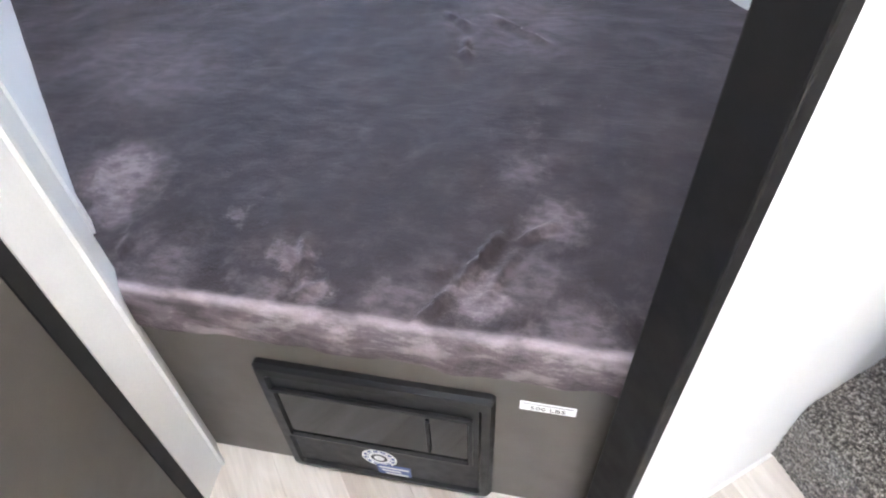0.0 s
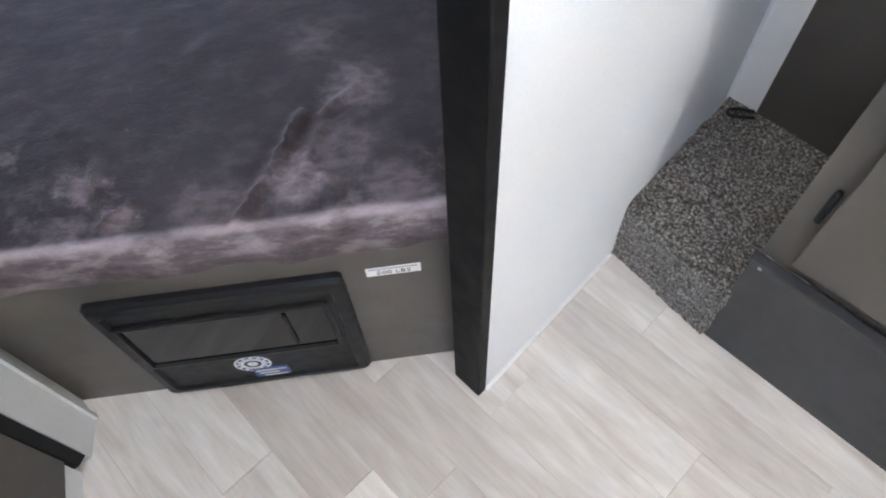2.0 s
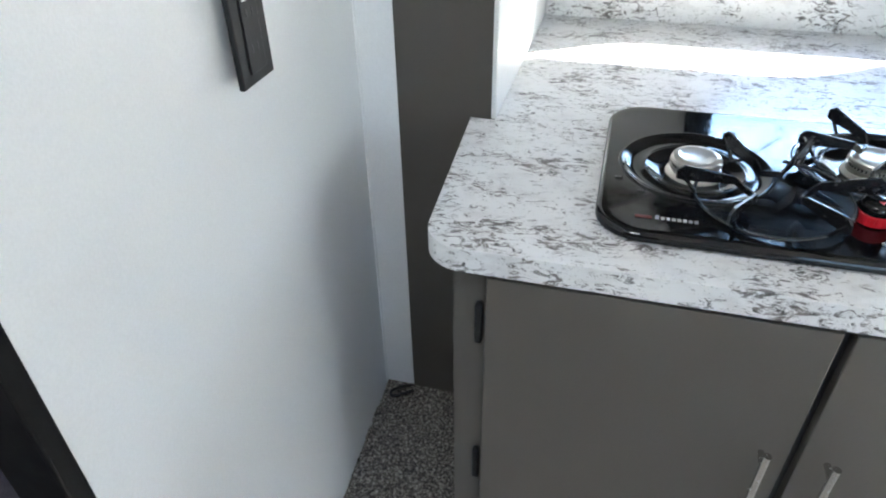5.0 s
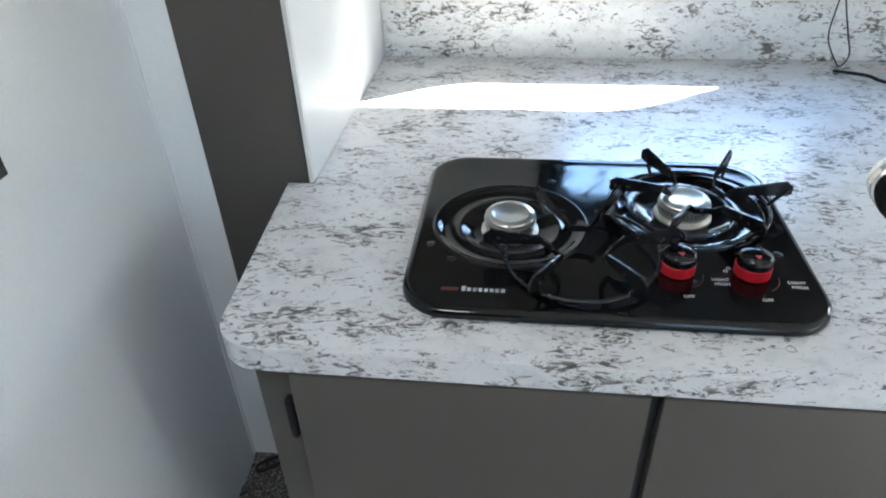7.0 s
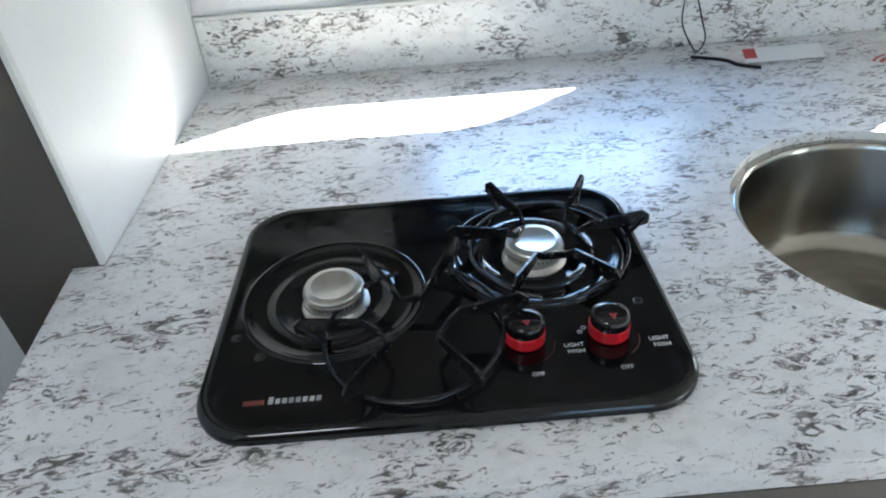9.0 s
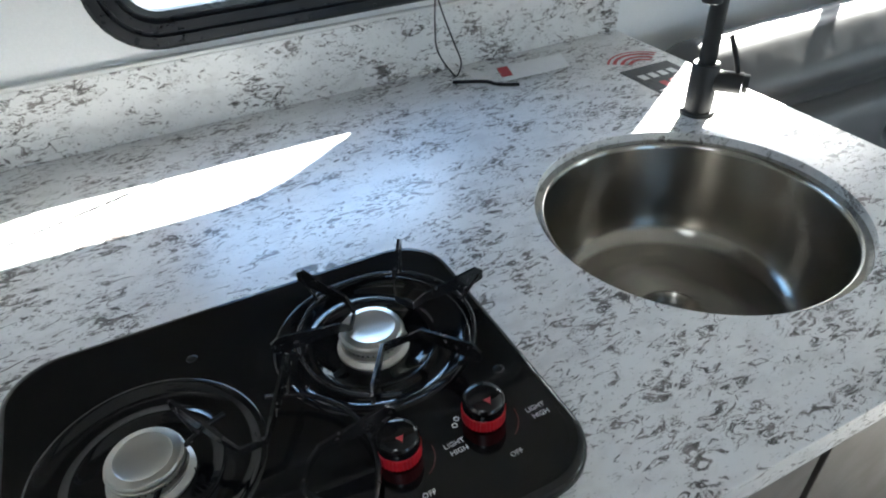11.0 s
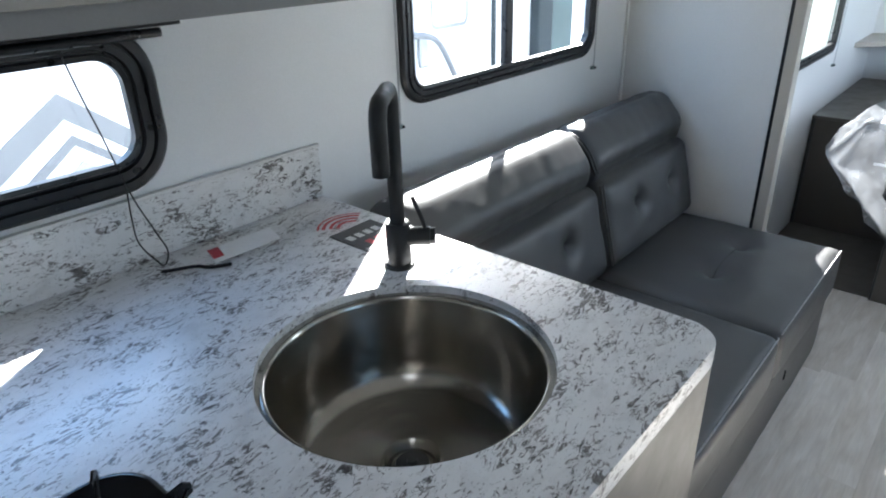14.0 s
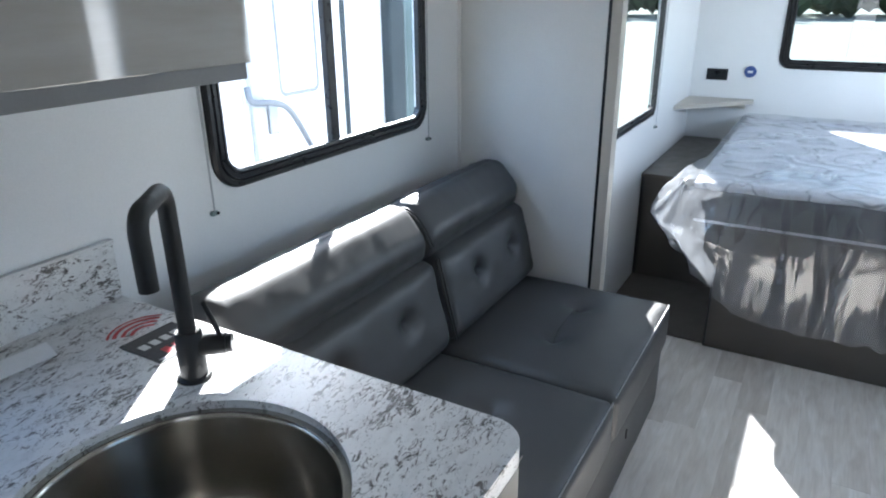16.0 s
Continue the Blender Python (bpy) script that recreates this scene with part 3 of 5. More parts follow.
tagged(part("wall_bunk_end", prism([(-0.60, -0.086), (-1.99, -0.211), (-1.99, -0.25), (-0.60, -0.14)], 0.0, CEIL), M_PANEL), kind="structure")
tagged(part("trim_bunk_batten", prism([(-0.70, -0.094), (-0.735, -0.097), (-0.735, -0.087), (-0.70, -0.084)], 0.44, CEIL), M_PANEL), kind="structure")

# partition between bunk and kitchen, with its black post
tagged(part("wall_partition", prism([(0.0, 0.512), (-0.045, 0.512), (-0.075, 1.284), (-0.032, 1.284)], 0.0, CEIL), M_WALL), kind="structure")
tagged(part("wall_partition_lining", prism([(-0.047, 0.512), (-0.058, 0.512), (-0.088, 1.338), (-0.077, 1.338)], 0.0, CEIL), M_TAUPE_DARK), kind="structure")
tagged(part("trim_post", box((-0.062, 0.492, 0.0), (0.003, 0.514, CEIL), 0.003), M_POST), kind="structure")
tagged(part("trim_partition_foot", prism([(0.0005, 0.514), (0.0075, 0.514), (-0.010, 0.925), (-0.0165, 0.925)], 0.0, 0.007), M_WHITE), kind="structure")
tagged(part("trim_corner_seam", box((-0.034, 1.280, 0.19), (-0.029, 1.2855, CEIL), 0.001), M_WALL), kind="structure")

# end of the slide-out beside the counter: white strip, taupe column, white cheek
tagged(part("wall_slide_strip", box((-0.075, 1.286, 0.0), (0.040, 1.338, CEIL)), M_WALL), kind="structure")
tagged(part("trim_column", box((0.036, 1.284, 0.185), (0.203, 1.32, CEIL), 0.001), M_TAUPE_DARK), kind="structure")
tagged(part("trim_column_edge", box((0.2035, 1.282, 0.9105), (0.2108, 1.2922, CEIL), 0.001), M_PANEL), kind="structure")
tagged(part("wall_slide_cheek", box((0.150, 1.3225, 0.0), (0.204, WALL, CEIL)), M_WALL), kind="structure")
tagged(part("wall_slide_cheek_lining", box((0.2042, 1.2925, 0.9105), (0.2103, WALL - 0.0125, CEIL)), M_WALL), kind="structure")
tagged(part("trim_cheek_corner", box((0.2045, WALL - 0.012, 1.045), (0.212, WALL, CEIL), 0.003), M_WHITE), kind="structure")

# end panel of the slide-out beside the sofa, slightly skewed, with its black gasket and beige flange
tagged(part("wall_slide_end", prism([(3.248, WALL), (3.298, WALL), (3.255, 1.300), (3.203, 1.300)], 0.0, CEIL), M_PANEL), kind="structure")
tagged(part("trim_gasket", prism([(3.194, 1.287), (3.204, 1.287), (3.212, 1.299), (3.200, 1.299)], 0.0, CEIL), M_BLACK), kind="structure")
tagged(part("trim_flange", prism([(3.195, 1.250), (3.255, 1.250), (3.255, 1.299), (3.213, 1.299), (3.205, 1.286), (3.195, 1.286)], 0.0, CEIL), M_BEIGE), kind="structure")
tagged(part("trim_wall_corner", box((3.256, 1.275, 0.0), (3.30, SIDE, CEIL)), M_WALL), kind="structure")
tagged(part("trim_slide_corner", box((3.230, WALL - 0.010, 0.0), (3.247, WALL, CEIL), 0.004), M_WHITE), kind="structure")

# washroom side: white jamb, black edge, taupe door wall over a white skirting
tagged(part("trim_jamb", prism([(-0.60, -0.066), (-0.497, -0.066), (-0.435, -0.109), (-0.445, -0.19), (-0.60, -0.19)], 0.0, CEIL), M_JAMB), kind="structure")
tagged(part("trim_jamb_bead", prism([(-0.505, -0.066), (-0.497, -0.066), (-0.494, -0.069), (-0.493, -0.062), (-0.504, -0.060)], 0.0, CEIL), M_JAMB), kind="structure")
tagged(part("trim_door_edge", prism([(-0.4345, -0.111), (-0.429, -0.109), (-0.419, -0.128), (-0.430, -0.165), (-0.442, -0.16)], 0.03, CEIL), M_POST), kind="structure")
d = Vector((0.90, -0.436, 0)).normalized()
nrm = Vector((-d.y, d.x, 0))
p0 = Vector((-0.419, -0.131, 0))
a, b = p0, p0 + d * 1.02
door = thing("door_1", "closed dark taupe washroom door above a white skirting", "door", kind="structure")
part("door_leaf", prism([(q.x, q.y) for q in (a, b, b - nrm * 0.04, a - nrm * 0.04)], 0.075, 1.95), M_TAUPE_DARK, door)
a2, b2 = a - nrm * 0.006, b - nrm * 0.006
part("skirting", prism([(q.x, q.y) for q in (a2, b2, b2 - nrm * 0.03, a2 - nrm * 0.03)], 0.0, 0.074), M_WHITE, door)
part("door_head", prism([(q.x, q.y) for q in (a, b, b - nrm * 0.04, a - nrm * 0.04)], 1.952, CEIL), M_WHITE, door)

# windows
rv_window("window_1", *W1, WALL, 0.022, 0.105, 0.062, "black rounded window frame above the marbled counter")
rv_window("window_2", *W2, WALL, 0.022, 0.085, 0.048, "black rounded sliding window above the grey sofa", (2.447,))
rv_window("window_3", *W3, SIDE, 0.022, 0.06, 0.05, "black framed window on the wall beside the bed", (), M_GLASS_TINT)
w4 = rv_window("window_4", *W4, 0, 0.022, 0.07, 0.055, "black framed window in the end wall over the bed", (0.1,), M_GLASS_TINT)
w4.matrix_basis = Matrix(((0, 1, 0, FRONT), (1, 0, 0, 0), (0, 0, 1, 0), (0, 0, 0, 1)))
# out of view, added so that the fill lamp has an opening
w5 = rv_window("added_window_5", -W5[1], -W5[0], W5[2], W5[3], 0, 0.06, 0.07, 0.055, "black framed window added unseen in the opposite wall to admit light")
w5.matrix_basis = pose(0, OPP, 0, 0, 0, 180)
stay = tagged(part("window_stay", tube([(0.70, WALL + 0.002, 1.315), (0.902, WALL + 0.001, 1.118)], 0.0035, 8), M_WHITE), "thin white window stay rod resting on the sill", "rod")

# ---- outside: ground, the trailer parked alongside, far trees ----
GZ = -0.85
bm = bmesh.new()
bmesh.ops.create_grid(bm, x_segments=2, y_segments=2, size=400)
bmesh.ops.translate(bm, verts=bm.verts, vec=(0, 0, GZ))
tagged(part("ground", bm, M_GROUND), kind="structure")

NY = 4.0
rig = thing("travel_trailer", "white travel trailer with slate chevron stripes parked alongside", "trailer")
part("wall", box((-6.0, NY, GZ + 0.55), (9.5, NY + 2.3, GZ + 3.2), 0.08, 3), M_NEIGH, rig)
part("skirt", box((-5.8, NY + 0.06, GZ + 0.35), (9.3, NY + 2.2, GZ + 0.548)), M_STRIPE, rig)
for k, x in enumerate((0.2, 1.15)):
    wheel = part("wheel", lathe([(0, 0), (0.2, 0), (0.22, 0.03), (0.33, 0.03), (0.34, 0.06), (0.34, 0.2), (0, 0.2)], 28), M_BLACK, rig)
    wheel.matrix_basis = pose(x - 3, NY + 0.24, GZ + 0.34, 90, 0, 0)


def band(pts, y, m, name="stripe"):
    bm = bmesh.new()
    a = [bm.verts.new((x, y, z)) for x, z in pts]
    b = [bm.verts.new((x, y + 0.008, z)) for x, z in pts]
    bm.faces.new(a)
    for k in range(len(pts)):
        bm.faces.new((a[k], a[(k + 1) % len(pts)], b[(k + 1) % len(pts)], b[k]))
    return part(name, bm, m, rig)


rig.matrix_basis = Matrix.Translation((0.008, 0, -0.012)) @ Matrix.Diagonal((0.94, 1, 1, 1))
band([(1.93, 0.88), (2.42, 0.52), (2.42, 0.40), (1.93, 0.76), (1.06, 0.18), (0.98, 0.28)], NY - 0.008, M_STRIPE)
band([(1.95, 0.68), (2.42, 0.34), (2.42, 0.29), (1.95, 0.63), (1.22, 0.12), (1.18, 0.16)], NY - 0.008, M_STRIPE)
band([(1.97, 0.55), (2.42, 0.22), (2.42, -0.2), (1.0, -0.2), (1.0, -0.1)], NY - 0.008, M_GREYV)
band([(0.0, 0.1), (0.9, 0.3), (1.0, 0.2), (0.2, -0.1)], NY - 0.008, M_GREYV)


def rig_window(x0, x1, z0, z1, r=0.1, fr=0.035, m=None):
    loops = [[(a, NY - dy, b) for a, b in round_rect(x0 + i, z0 + i, x1 - i, z1 - i, max(0.02, r - i * 0.8))] for i, dy in ((0, 0.001), (0, 0.022), (fr, 0.022), (fr, 0.006))]
    w = part("window", loft(loops), M_STRIPE, rig, smooth=35)
    bm = bmesh.new()
    bm.faces.new([bm.verts.new((a, NY - 0.008, b)) for a, b in round_rect(x0 + fr, z0 + fr, x1 - fr, z1 - fr, max(0.02, r - fr * 0.8))])
    part("pane", bm, m or M_FILM_GREY, w)


rig_window(0.35, 1.30, 0.715, 1.25, 0.1, 0.055)
part("glass_strip", box((0.42, NY - 0.013, 0.775), (1.20, NY - 0.009, 0.84), 0.0015), M_BLACK, rig)
# entry door of that trailer, seen over the sofa
dr = part("entry_door", box((4.30, NY - 0.02, -0.2), (5.45, NY - 0.001, 1.95), 0.01), M_NEIGH, rig)
rig_window(4.66, 5.12, 0.86, 1.75, 0.07, 0.03, M_SIDE_GLASS)
for z in (1.16, 1.30):
    part("window_bar", box((4.69, NY - 0.012, z), (5.09, NY - 0.009, z + 0.055)), M_FILM_GREY, rig)
part("door_post", box((4.33, NY - 0.06, -0.3), (4.46, NY - 0.021, 2.0), 0.01), M_GREYV, rig)
part("door_line", box((5.43, NY - 0.03, 0.45), (5.49, NY - 0.021, 2.0), 0.004), M_SIDE_POST, rig)
part("side_post", box((6.04, NY - 0.10, -0.3), (6.28, NY - 0.001, 2.0), 0.02), M_SIDE_POST, rig)
part("side_panel", box((6.28, NY - 0.03, -0.3), (6.75, NY - 0.001, 2.0), 0.01), M_SIDE_GLASS, rig)
part("grab_handle", tube(smooth_line([(4.28, NY - 0.07, 0.98), (4.29, NY - 0.10, 0.88), (4.45, NY - 0.14, 0.86), (4.62, NY - 0.14, 0.78), (4.88, NY - 0.10, 0.47)]), 0.022, 10), M_STRIPE, rig, smooth=50)
part("latch_plate", box((4.50, NY - 0.05, 0.62), (4.60, NY - 0.021, 0.86), 0.02), M_GREYV, rig)

# low treeline and a pale field beyond the end window
rng = random.Random(4)
bm = bmesh.new()
for k in range(900):
    a = rng.uniform(-0.55, 0.75)
    rr = rng.uniform(60, 75)
    c = Vector((FRONT + rr * math.cos(a), rr * math.sin(a), GZ + abs(rng.gauss(0, 2.2)) + 1.2))
    s = rng.uniform(0.5, 1.2)
    ico = bmesh.ops.create_icosphere(bm, subdivisions=1, radius=s, matrix=Matrix.Translation(c))
    for v in ico["verts"]:
        v.co += Vector([rng.uniform(-0.3, 0.3) * s for _ in range(3)])
tagged(part("woods", bm, M_TREE), "dark green treeline far across the pale field", "trees", kind="stuff")

# ---- the bunk ----
A, S, IN = BUNK_A, BUNK_S, BUNK_IN
PAN = Matrix(((S.x, -IN.x, 0, A.x), (S.y, -IN.y, 0, A.y), (0, 0, 1, 0), (0, 0, 0, 1)))  # s, out, up

bunk = thing("bunk_bed", "taupe laminate bunk front set at an angle on the plank floor", "bunk")
part("front_panel", box((-0.015, -0.018, 0.0), (0.775, 0.0, 0.437), m=PAN), M_TAUPE, bunk)
part("bed_board", prism([(-0.63, -0.05), (-0.15, 0.56), (-0.10, 1.33), (-1.99, 1.33), (-1.99, -0.15)], 0.395, 0.434), M_TAUPE_DARK, bunk)
part("edge_strip", box((-0.012, -0.012, 0.4372), (0.06, 0.003, 0.445), 0.001, m=PAN), M_WOOD, bunk, "raw pine edge strip")

hatch = thing("access_hatch", "black plastic access hatch with a recessed door in the bunk front", "hatch")
frame_loops = []
for inset, out in ((0.0, 0.0), (0.0, 0.010), (0.006, 0.018), (0.020, 0.020), (0.026, 0.012)):
    frame_loops.append([PAN @ Vector((u, out, v)) for u, v in round_rect(0.186 + inset, 0.010 + inset, 0.584 - inset, 0.378 - inset, 0.012, 4)])
part("hatch_frame", loft(frame_loops), M_BLACK, hatch, smooth=35)
part("hatch_board", box((0.20, 0.001, 0.03), (0.57, 0.013, 0.36), 0.001, m=PAN), M_BLACK, hatch)
loops = [[PAN @ Vector((u, out, v)) for u, v in round_rect(0.206 + i, 0.146 + i, 0.550 - i, 0.314 - i, 0.006, 3)] for i, out in ((0.0, 0.0135), (0.0, 0.020), (0.006, 0.021), (0.008, 0.015))]
hd = part("hatch_door", loft(loops), M_BLACK, hatch, smooth=35)
part("door_pane", box((0.215, 0.0135, 0.155), (0.541, 0.0155, 0.305), 0.0005, m=PAN), M_ENAMEL, hd, "glossy black pane")
part("pull_rib", box((0.470, 0.0155, 0.175), (0.476, 0.020, 0.285), 0.001, m=PAN), M_BLACK, hd)

stk = thing("round_sticker", "round blue and white sticker on the black hatch", "sticker")


def disc_part(r0, r1, cx, cz, out, m, name, a0=0, a1=360, n=40):
    bm = bmesh.new()
    rows = []
    for k in range(n + 1):
        t = radians(a0 + (a1 - a0) * k / n)
        rows.append([bm.verts.new(PAN @ Vector((cx + r * math.cos(t), out, cz + r * math.sin(t)))) for r in (r0, r1)])
    for p_, q_ in zip(rows, rows[1:]):
        bm.faces.new((p_[0], p_[1], q_[1], q_[0]))
    return part(name, bm, m, stk)


SO = 0.0138
disc_part(0.001, 0.034, 0.372, 0.100, SO, M_PAPER, "disc")
disc_part(0.010, 0.016, 0.372, 0.100, SO + 0.0004, M_INK, "emblem")
disc_part(0.0215, 0.0225, 0.372, 0.100, SO + 0.0004, M_BLUE, "ring")
for a0 in range(0, 360, 30):
    disc_part(0.0245, 0.0305, 0.372, 0.100, SO + 0.0004, M_BLUE, "print_bar", a0, a0 + 19, 5)
part("ribbon", box((0.364, SO - 0.0005, 0.034), (0.430, SO + 0.0003, 0.075), m=PAN), M_BLUE, stk)
for k, (u0, u1) in enumerate(((0.368, 0.426), (0.372, 0.41), (0.38, 0.424))):
    part("print_bar", box((u0, SO + 0.0004, 0.060 - 0.012 * k), (u1, SO + 0.0008, 0.0655 - 0.012 * k), m=PAN), M_INK_WHITE, stk)

lab = thing("weight_label", "small white label reading 500 LBS on the bunk front", "label")
part("label_sheet", box((0.620, 0.0002, 0.348), (0.706, 0.0010, 0.3725), m=PAN), M_PAPER, lab)
part("print_bar", box((0.624, 0.0011, 0.3665), (0.701, 0.0014, 0.3695), m=PAN), M_INK_GREY, lab)
lettering("500 LBS", 0.0145, PAN @ Matrix(((1.15, 0, 0, 0.663), (0, 0, 1, 0.0013), (0, 1, 0, 0.3565), (0, 0, 0, 1))), M_INK, lab)

# velvet-covered mattress: a soft slab cut to the bunk's outline
MZ, R = 0.508, 0.020
bm = bmesh.new()
step = 0.007
ns, nw = 336, 240
verts = []
for i in range(nw + 1):
    row = []
    for j in range(ns + 1):
        w, s = step * i, -1.1 + step * j
        row.append(bm.verts.new(A + S * s + IN * (w - 0.004)))
    verts.append(row)
for i in range(nw):
    for j in range(ns):
        bm.faces.new((verts[i][j], verts[i][j + 1], verts[i + 1][j + 1], verts[i + 1][j]))
for co, no in (((-0.072, 0.5, 0), (1, 0.037, 0)), ((-1.98, 0, 0), (-1, 0, 0)), ((0, 1.33, 0), (0, 1, 0)), ((-0.59, -0.085, 0), (0.09, -1, 0))):
    bmesh.ops.bisect_plane(bm, geom=bm.verts[:] + bm.edges[:] + bm.faces[:], plane_co=co, plane_no=no, clear_outer=True)
creases = [((-0.030, 0.06), (-0.044, 0.151), 0.005), ((-0.10, 0.12), (-0.20, 0.30), 0.006), ((0.245, 0.170), (0.284, 0.062), 0.010), ((0.222, 0.145), (0.250, 0.070), 0.006),
           ((0.270, 0.040), (0.318, 0.080), 0.008), ((0.455, 0.010), (0.513, 0.115), 0.010), ((0.505, 0.105), (0.562, 0.225), 0.012), ((0.575, 0.200), (0.650, 0.262), 0.007),
           ((0.545, 0.06), (0.590, 0.20), 0.006), ((0.714, 0.120), (0.760, 0.050), 0.010), ((0.337, 0.892), (0.402, 0.824), 0.010), ((0.444, 0.880), (0.593, 0.780), 0.011), ((0.40, 0.78), (0.42, 0.70), 0.010)]
for v in bm.verts:
    q = v.co - A
    s, w = q.dot(S), q.dot(IN) + 0.004
    edge = 0.0
    if w < R:
        edge = R - math.sqrt(max(0.0, R * R - (R - w) ** 2))
    z = MZ - edge * 0.9
    k = min(1.0, w / 0.06)
    z += k * (0.006 * noise.noise(v.co * 3.0) + 0.004 * noise.noise(v.co * 8.0) + 0.0022 * noise.noise(v.co * 22.0))
    for (s0, w0), (s1, w1), h in creases:
        ds, dw = s1 - s0, w1 - w0
        t = max(0, min(1, ((s - s0) * ds + (w - w0) * dw) / (ds * ds + dw * dw)))
        dist = math.hypot(s - s0 - ds * t, w - w0 - dw * t)
        dist += 0.007 * noise.noise(v.co * 38)
        z += 1.1 * h * math.exp(-(dist / 0.0065) ** 2) * (1 - abs(2 * t - 1) ** 3) - 0.2 * h * math.exp(-((dist - 0.018) / 0.010) ** 2)
    v.co.z = z
front = [e for e in bm.edges if e.is_boundary and all(((v.co - A).dot(IN) + 0.004) < 1e-4 for v in e.verts)]
geo = front
for drop, out in ((0.016, 0.004), (0.020, 0.002), (0.022, -0.002)):
    r = bmesh.ops.extrude_edge_only(bm, edges=geo)
    vs = [g for g in r["geom"] if isinstance(g, bmesh.types.BMVert)]
    for v in vs:
        v.co -= IN * (out + 0.0035 * noise.noise(v.co * 16))
        v.co.z -= drop
    low_row = set(vs)
    geo = [g for g in r["geom"] if isinstance(g, bmesh.types.BMEdge) and all(v in low_row for v in g.verts)]
for v in {v for e in geo for v in e.verts}:
    v.co.z = 0.4385
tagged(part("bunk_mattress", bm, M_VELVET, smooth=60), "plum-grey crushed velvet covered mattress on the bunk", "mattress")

# ---- carpeted wheel box ----
bm = bmesh.new()


def carpet_point(x, y, z):
    q = Vector((x, y, z))
    return q + noise.noise_vector(q * 130) * 0.0035 + noise.noise_vector(q * 18) * 0.004


def carpet_patch(f, nu, nv):
    g = [[bm.verts.new(carpet_point(*f(i / nu, j / nv))) for j in range(nv + 1)] for i in range(nu + 1)]
    for i in range(nu):
        for j in range(nv):
            bm.faces.new((g[i][j], g[i + 1][j], g[i + 1][j + 1], g[i][j + 1]))


def carpet_roll(u, v):
    """One sheet: up the front, over the rounded nose, back along the top."""
    x = -0.016 - 0.014 * v + (0.250 + 0.014 * v) * u
    y0 = 0.932 - 0.030 * u
    L = v * (0.165 + 0.05 + 0.33)
    if L < 0.160:
        return (x, y0, L)
    if L < 0.215:
        a = (L - 0.160) / 0.055 * math.pi / 2
        return (x, y0 + 0.03 * (1 - math.cos(a)), 0.160 + 0.027 * math.sin(a))
    return (x, y0 + 0.03 + (L - 0.215) * (1.30 - y0) / 0.33, 0.187 + 0.06 * (L - 0.215))


carpet_patch(carpet_roll, 60, 130)
carpet = part("carpeted_box", bm, M_CARPET, smooth=180)
tagged(carpet, "step box covered in speckled grey-brown carpet beside the cabinet", "carpeted step")
tagged(part("cable", tube(smooth_line([(0.034, 1.272, 0.215), (0.010, 1.255, 0.218), (-0.004, 1.235, 0.222), (0.008, 1.222, 0.224), (0.045, 1.250, 0.222)]), 0.004, 8), M_BLACK, smooth=60), "black cable loop lying on the carpet in the corner", "cable")

sock = thing("power_outlet", "black double power outlet on the white partition", "outlet")
part("cover_plate", box((0.0005, 0.867, 1.107), (0.008, 0.937, 1.222), 0.002), M_BLACK, sock)
part("socket_insert", box((0.008, 0.885, 1.120), (0.010, 0.919, 1.209), 0.001), M_BLACK, sock)
for zc in (1.142, 1.180):
    for dy in (-0.007, 0.005):
        part("slot", box((0.0101, 0.901 + dy, zc), (0.0104, 0.9035 + dy, zc + 0.009)), M_INK, sock)
part("sticker", box((0.0101, 0.890, 1.198), (0.0106, 0.914, 1.207)), M_PAPER, sock, "tiny white sticker")

# ---- kitchen ----
FACE = 0.926   # face frame of the base cabinets
CF = 0.903     # front edge of the counter
CT = 0.910     # counter top
cab = thing("base_cabinet", "taupe laminate kitchen base cabinet with slab doors", "cabinet")
part("face_frame", box((0.228, FACE, 0.300), (1.630, FACE + 0.018, 0.874)), M_TAUPE, cab)
part("side_panel", box((0.228, FACE + 0.0185, 0.300), (0.243, WALL - 0.02, 0.874)), M_TAUPE, cab)
part("cabinet_floor", box((0.2435, FACE + 0.0185, 0.300), (1.630, WALL - 0.02, 0.315)), M_TAUPE, cab)
# black strip drawn in place of the shade below the worktop edge
part("gap_shade_strip", box((0.245, FACE - 0.016, 0.8675), (1.630, FACE - 0.001, 0.8735)), M_INK, cab)
part("end_panel", box((1.6305, CF + 0.03, 0.0), (1.645, WALL - 0.02, 0.874), 0.001), M_END, cab, "pale beige end panel")
kick = part("kick_board", box((0.226, 0.909, 0.0), (1.63, 0.921, 0.290), 0.001), M_KICK, cab, "tall charcoal kick board")
part("kick_ledge", box((0.222, 0.898, 0.2905), (1.63, 0.921, 0.303), 0.002), M_KICK, kick)
for k in range(3):
    part("screw", lathe([(0, 0.0), (0.003, 0.0005), (0.004, 0.002)], 8), M_INK_GREY, kick).matrix_basis = pose(0.245 + 0.44 * k, 0.8978, 0.2965, 90, 0, 0)


def bar_handle(parent, x, y, z0, z1):
    h = part("handle", tube([(x, y - 0.026, z0 - 0.012), (x, y - 0.026, z1 + 0.012)], 0.0055, 12), M_CHROME, parent, "brushed nickel bar handle", 40)
    for z in (z0 + 0.012, z1 - 0.012):
        part("handle_post", tube([(x, y, z), (x, y - 0.026, z)], 0.0045, 10), M_CHROME, h, smooth=40)


def hinge(parent, x, y, z):
    part("hinge", box((x - 0.006, y - 0.011, z - 0.036), (x + 0.005, y + 0.004, z + 0.036), 0.005, 3), M_BLACK, parent, "black hinge", 40)


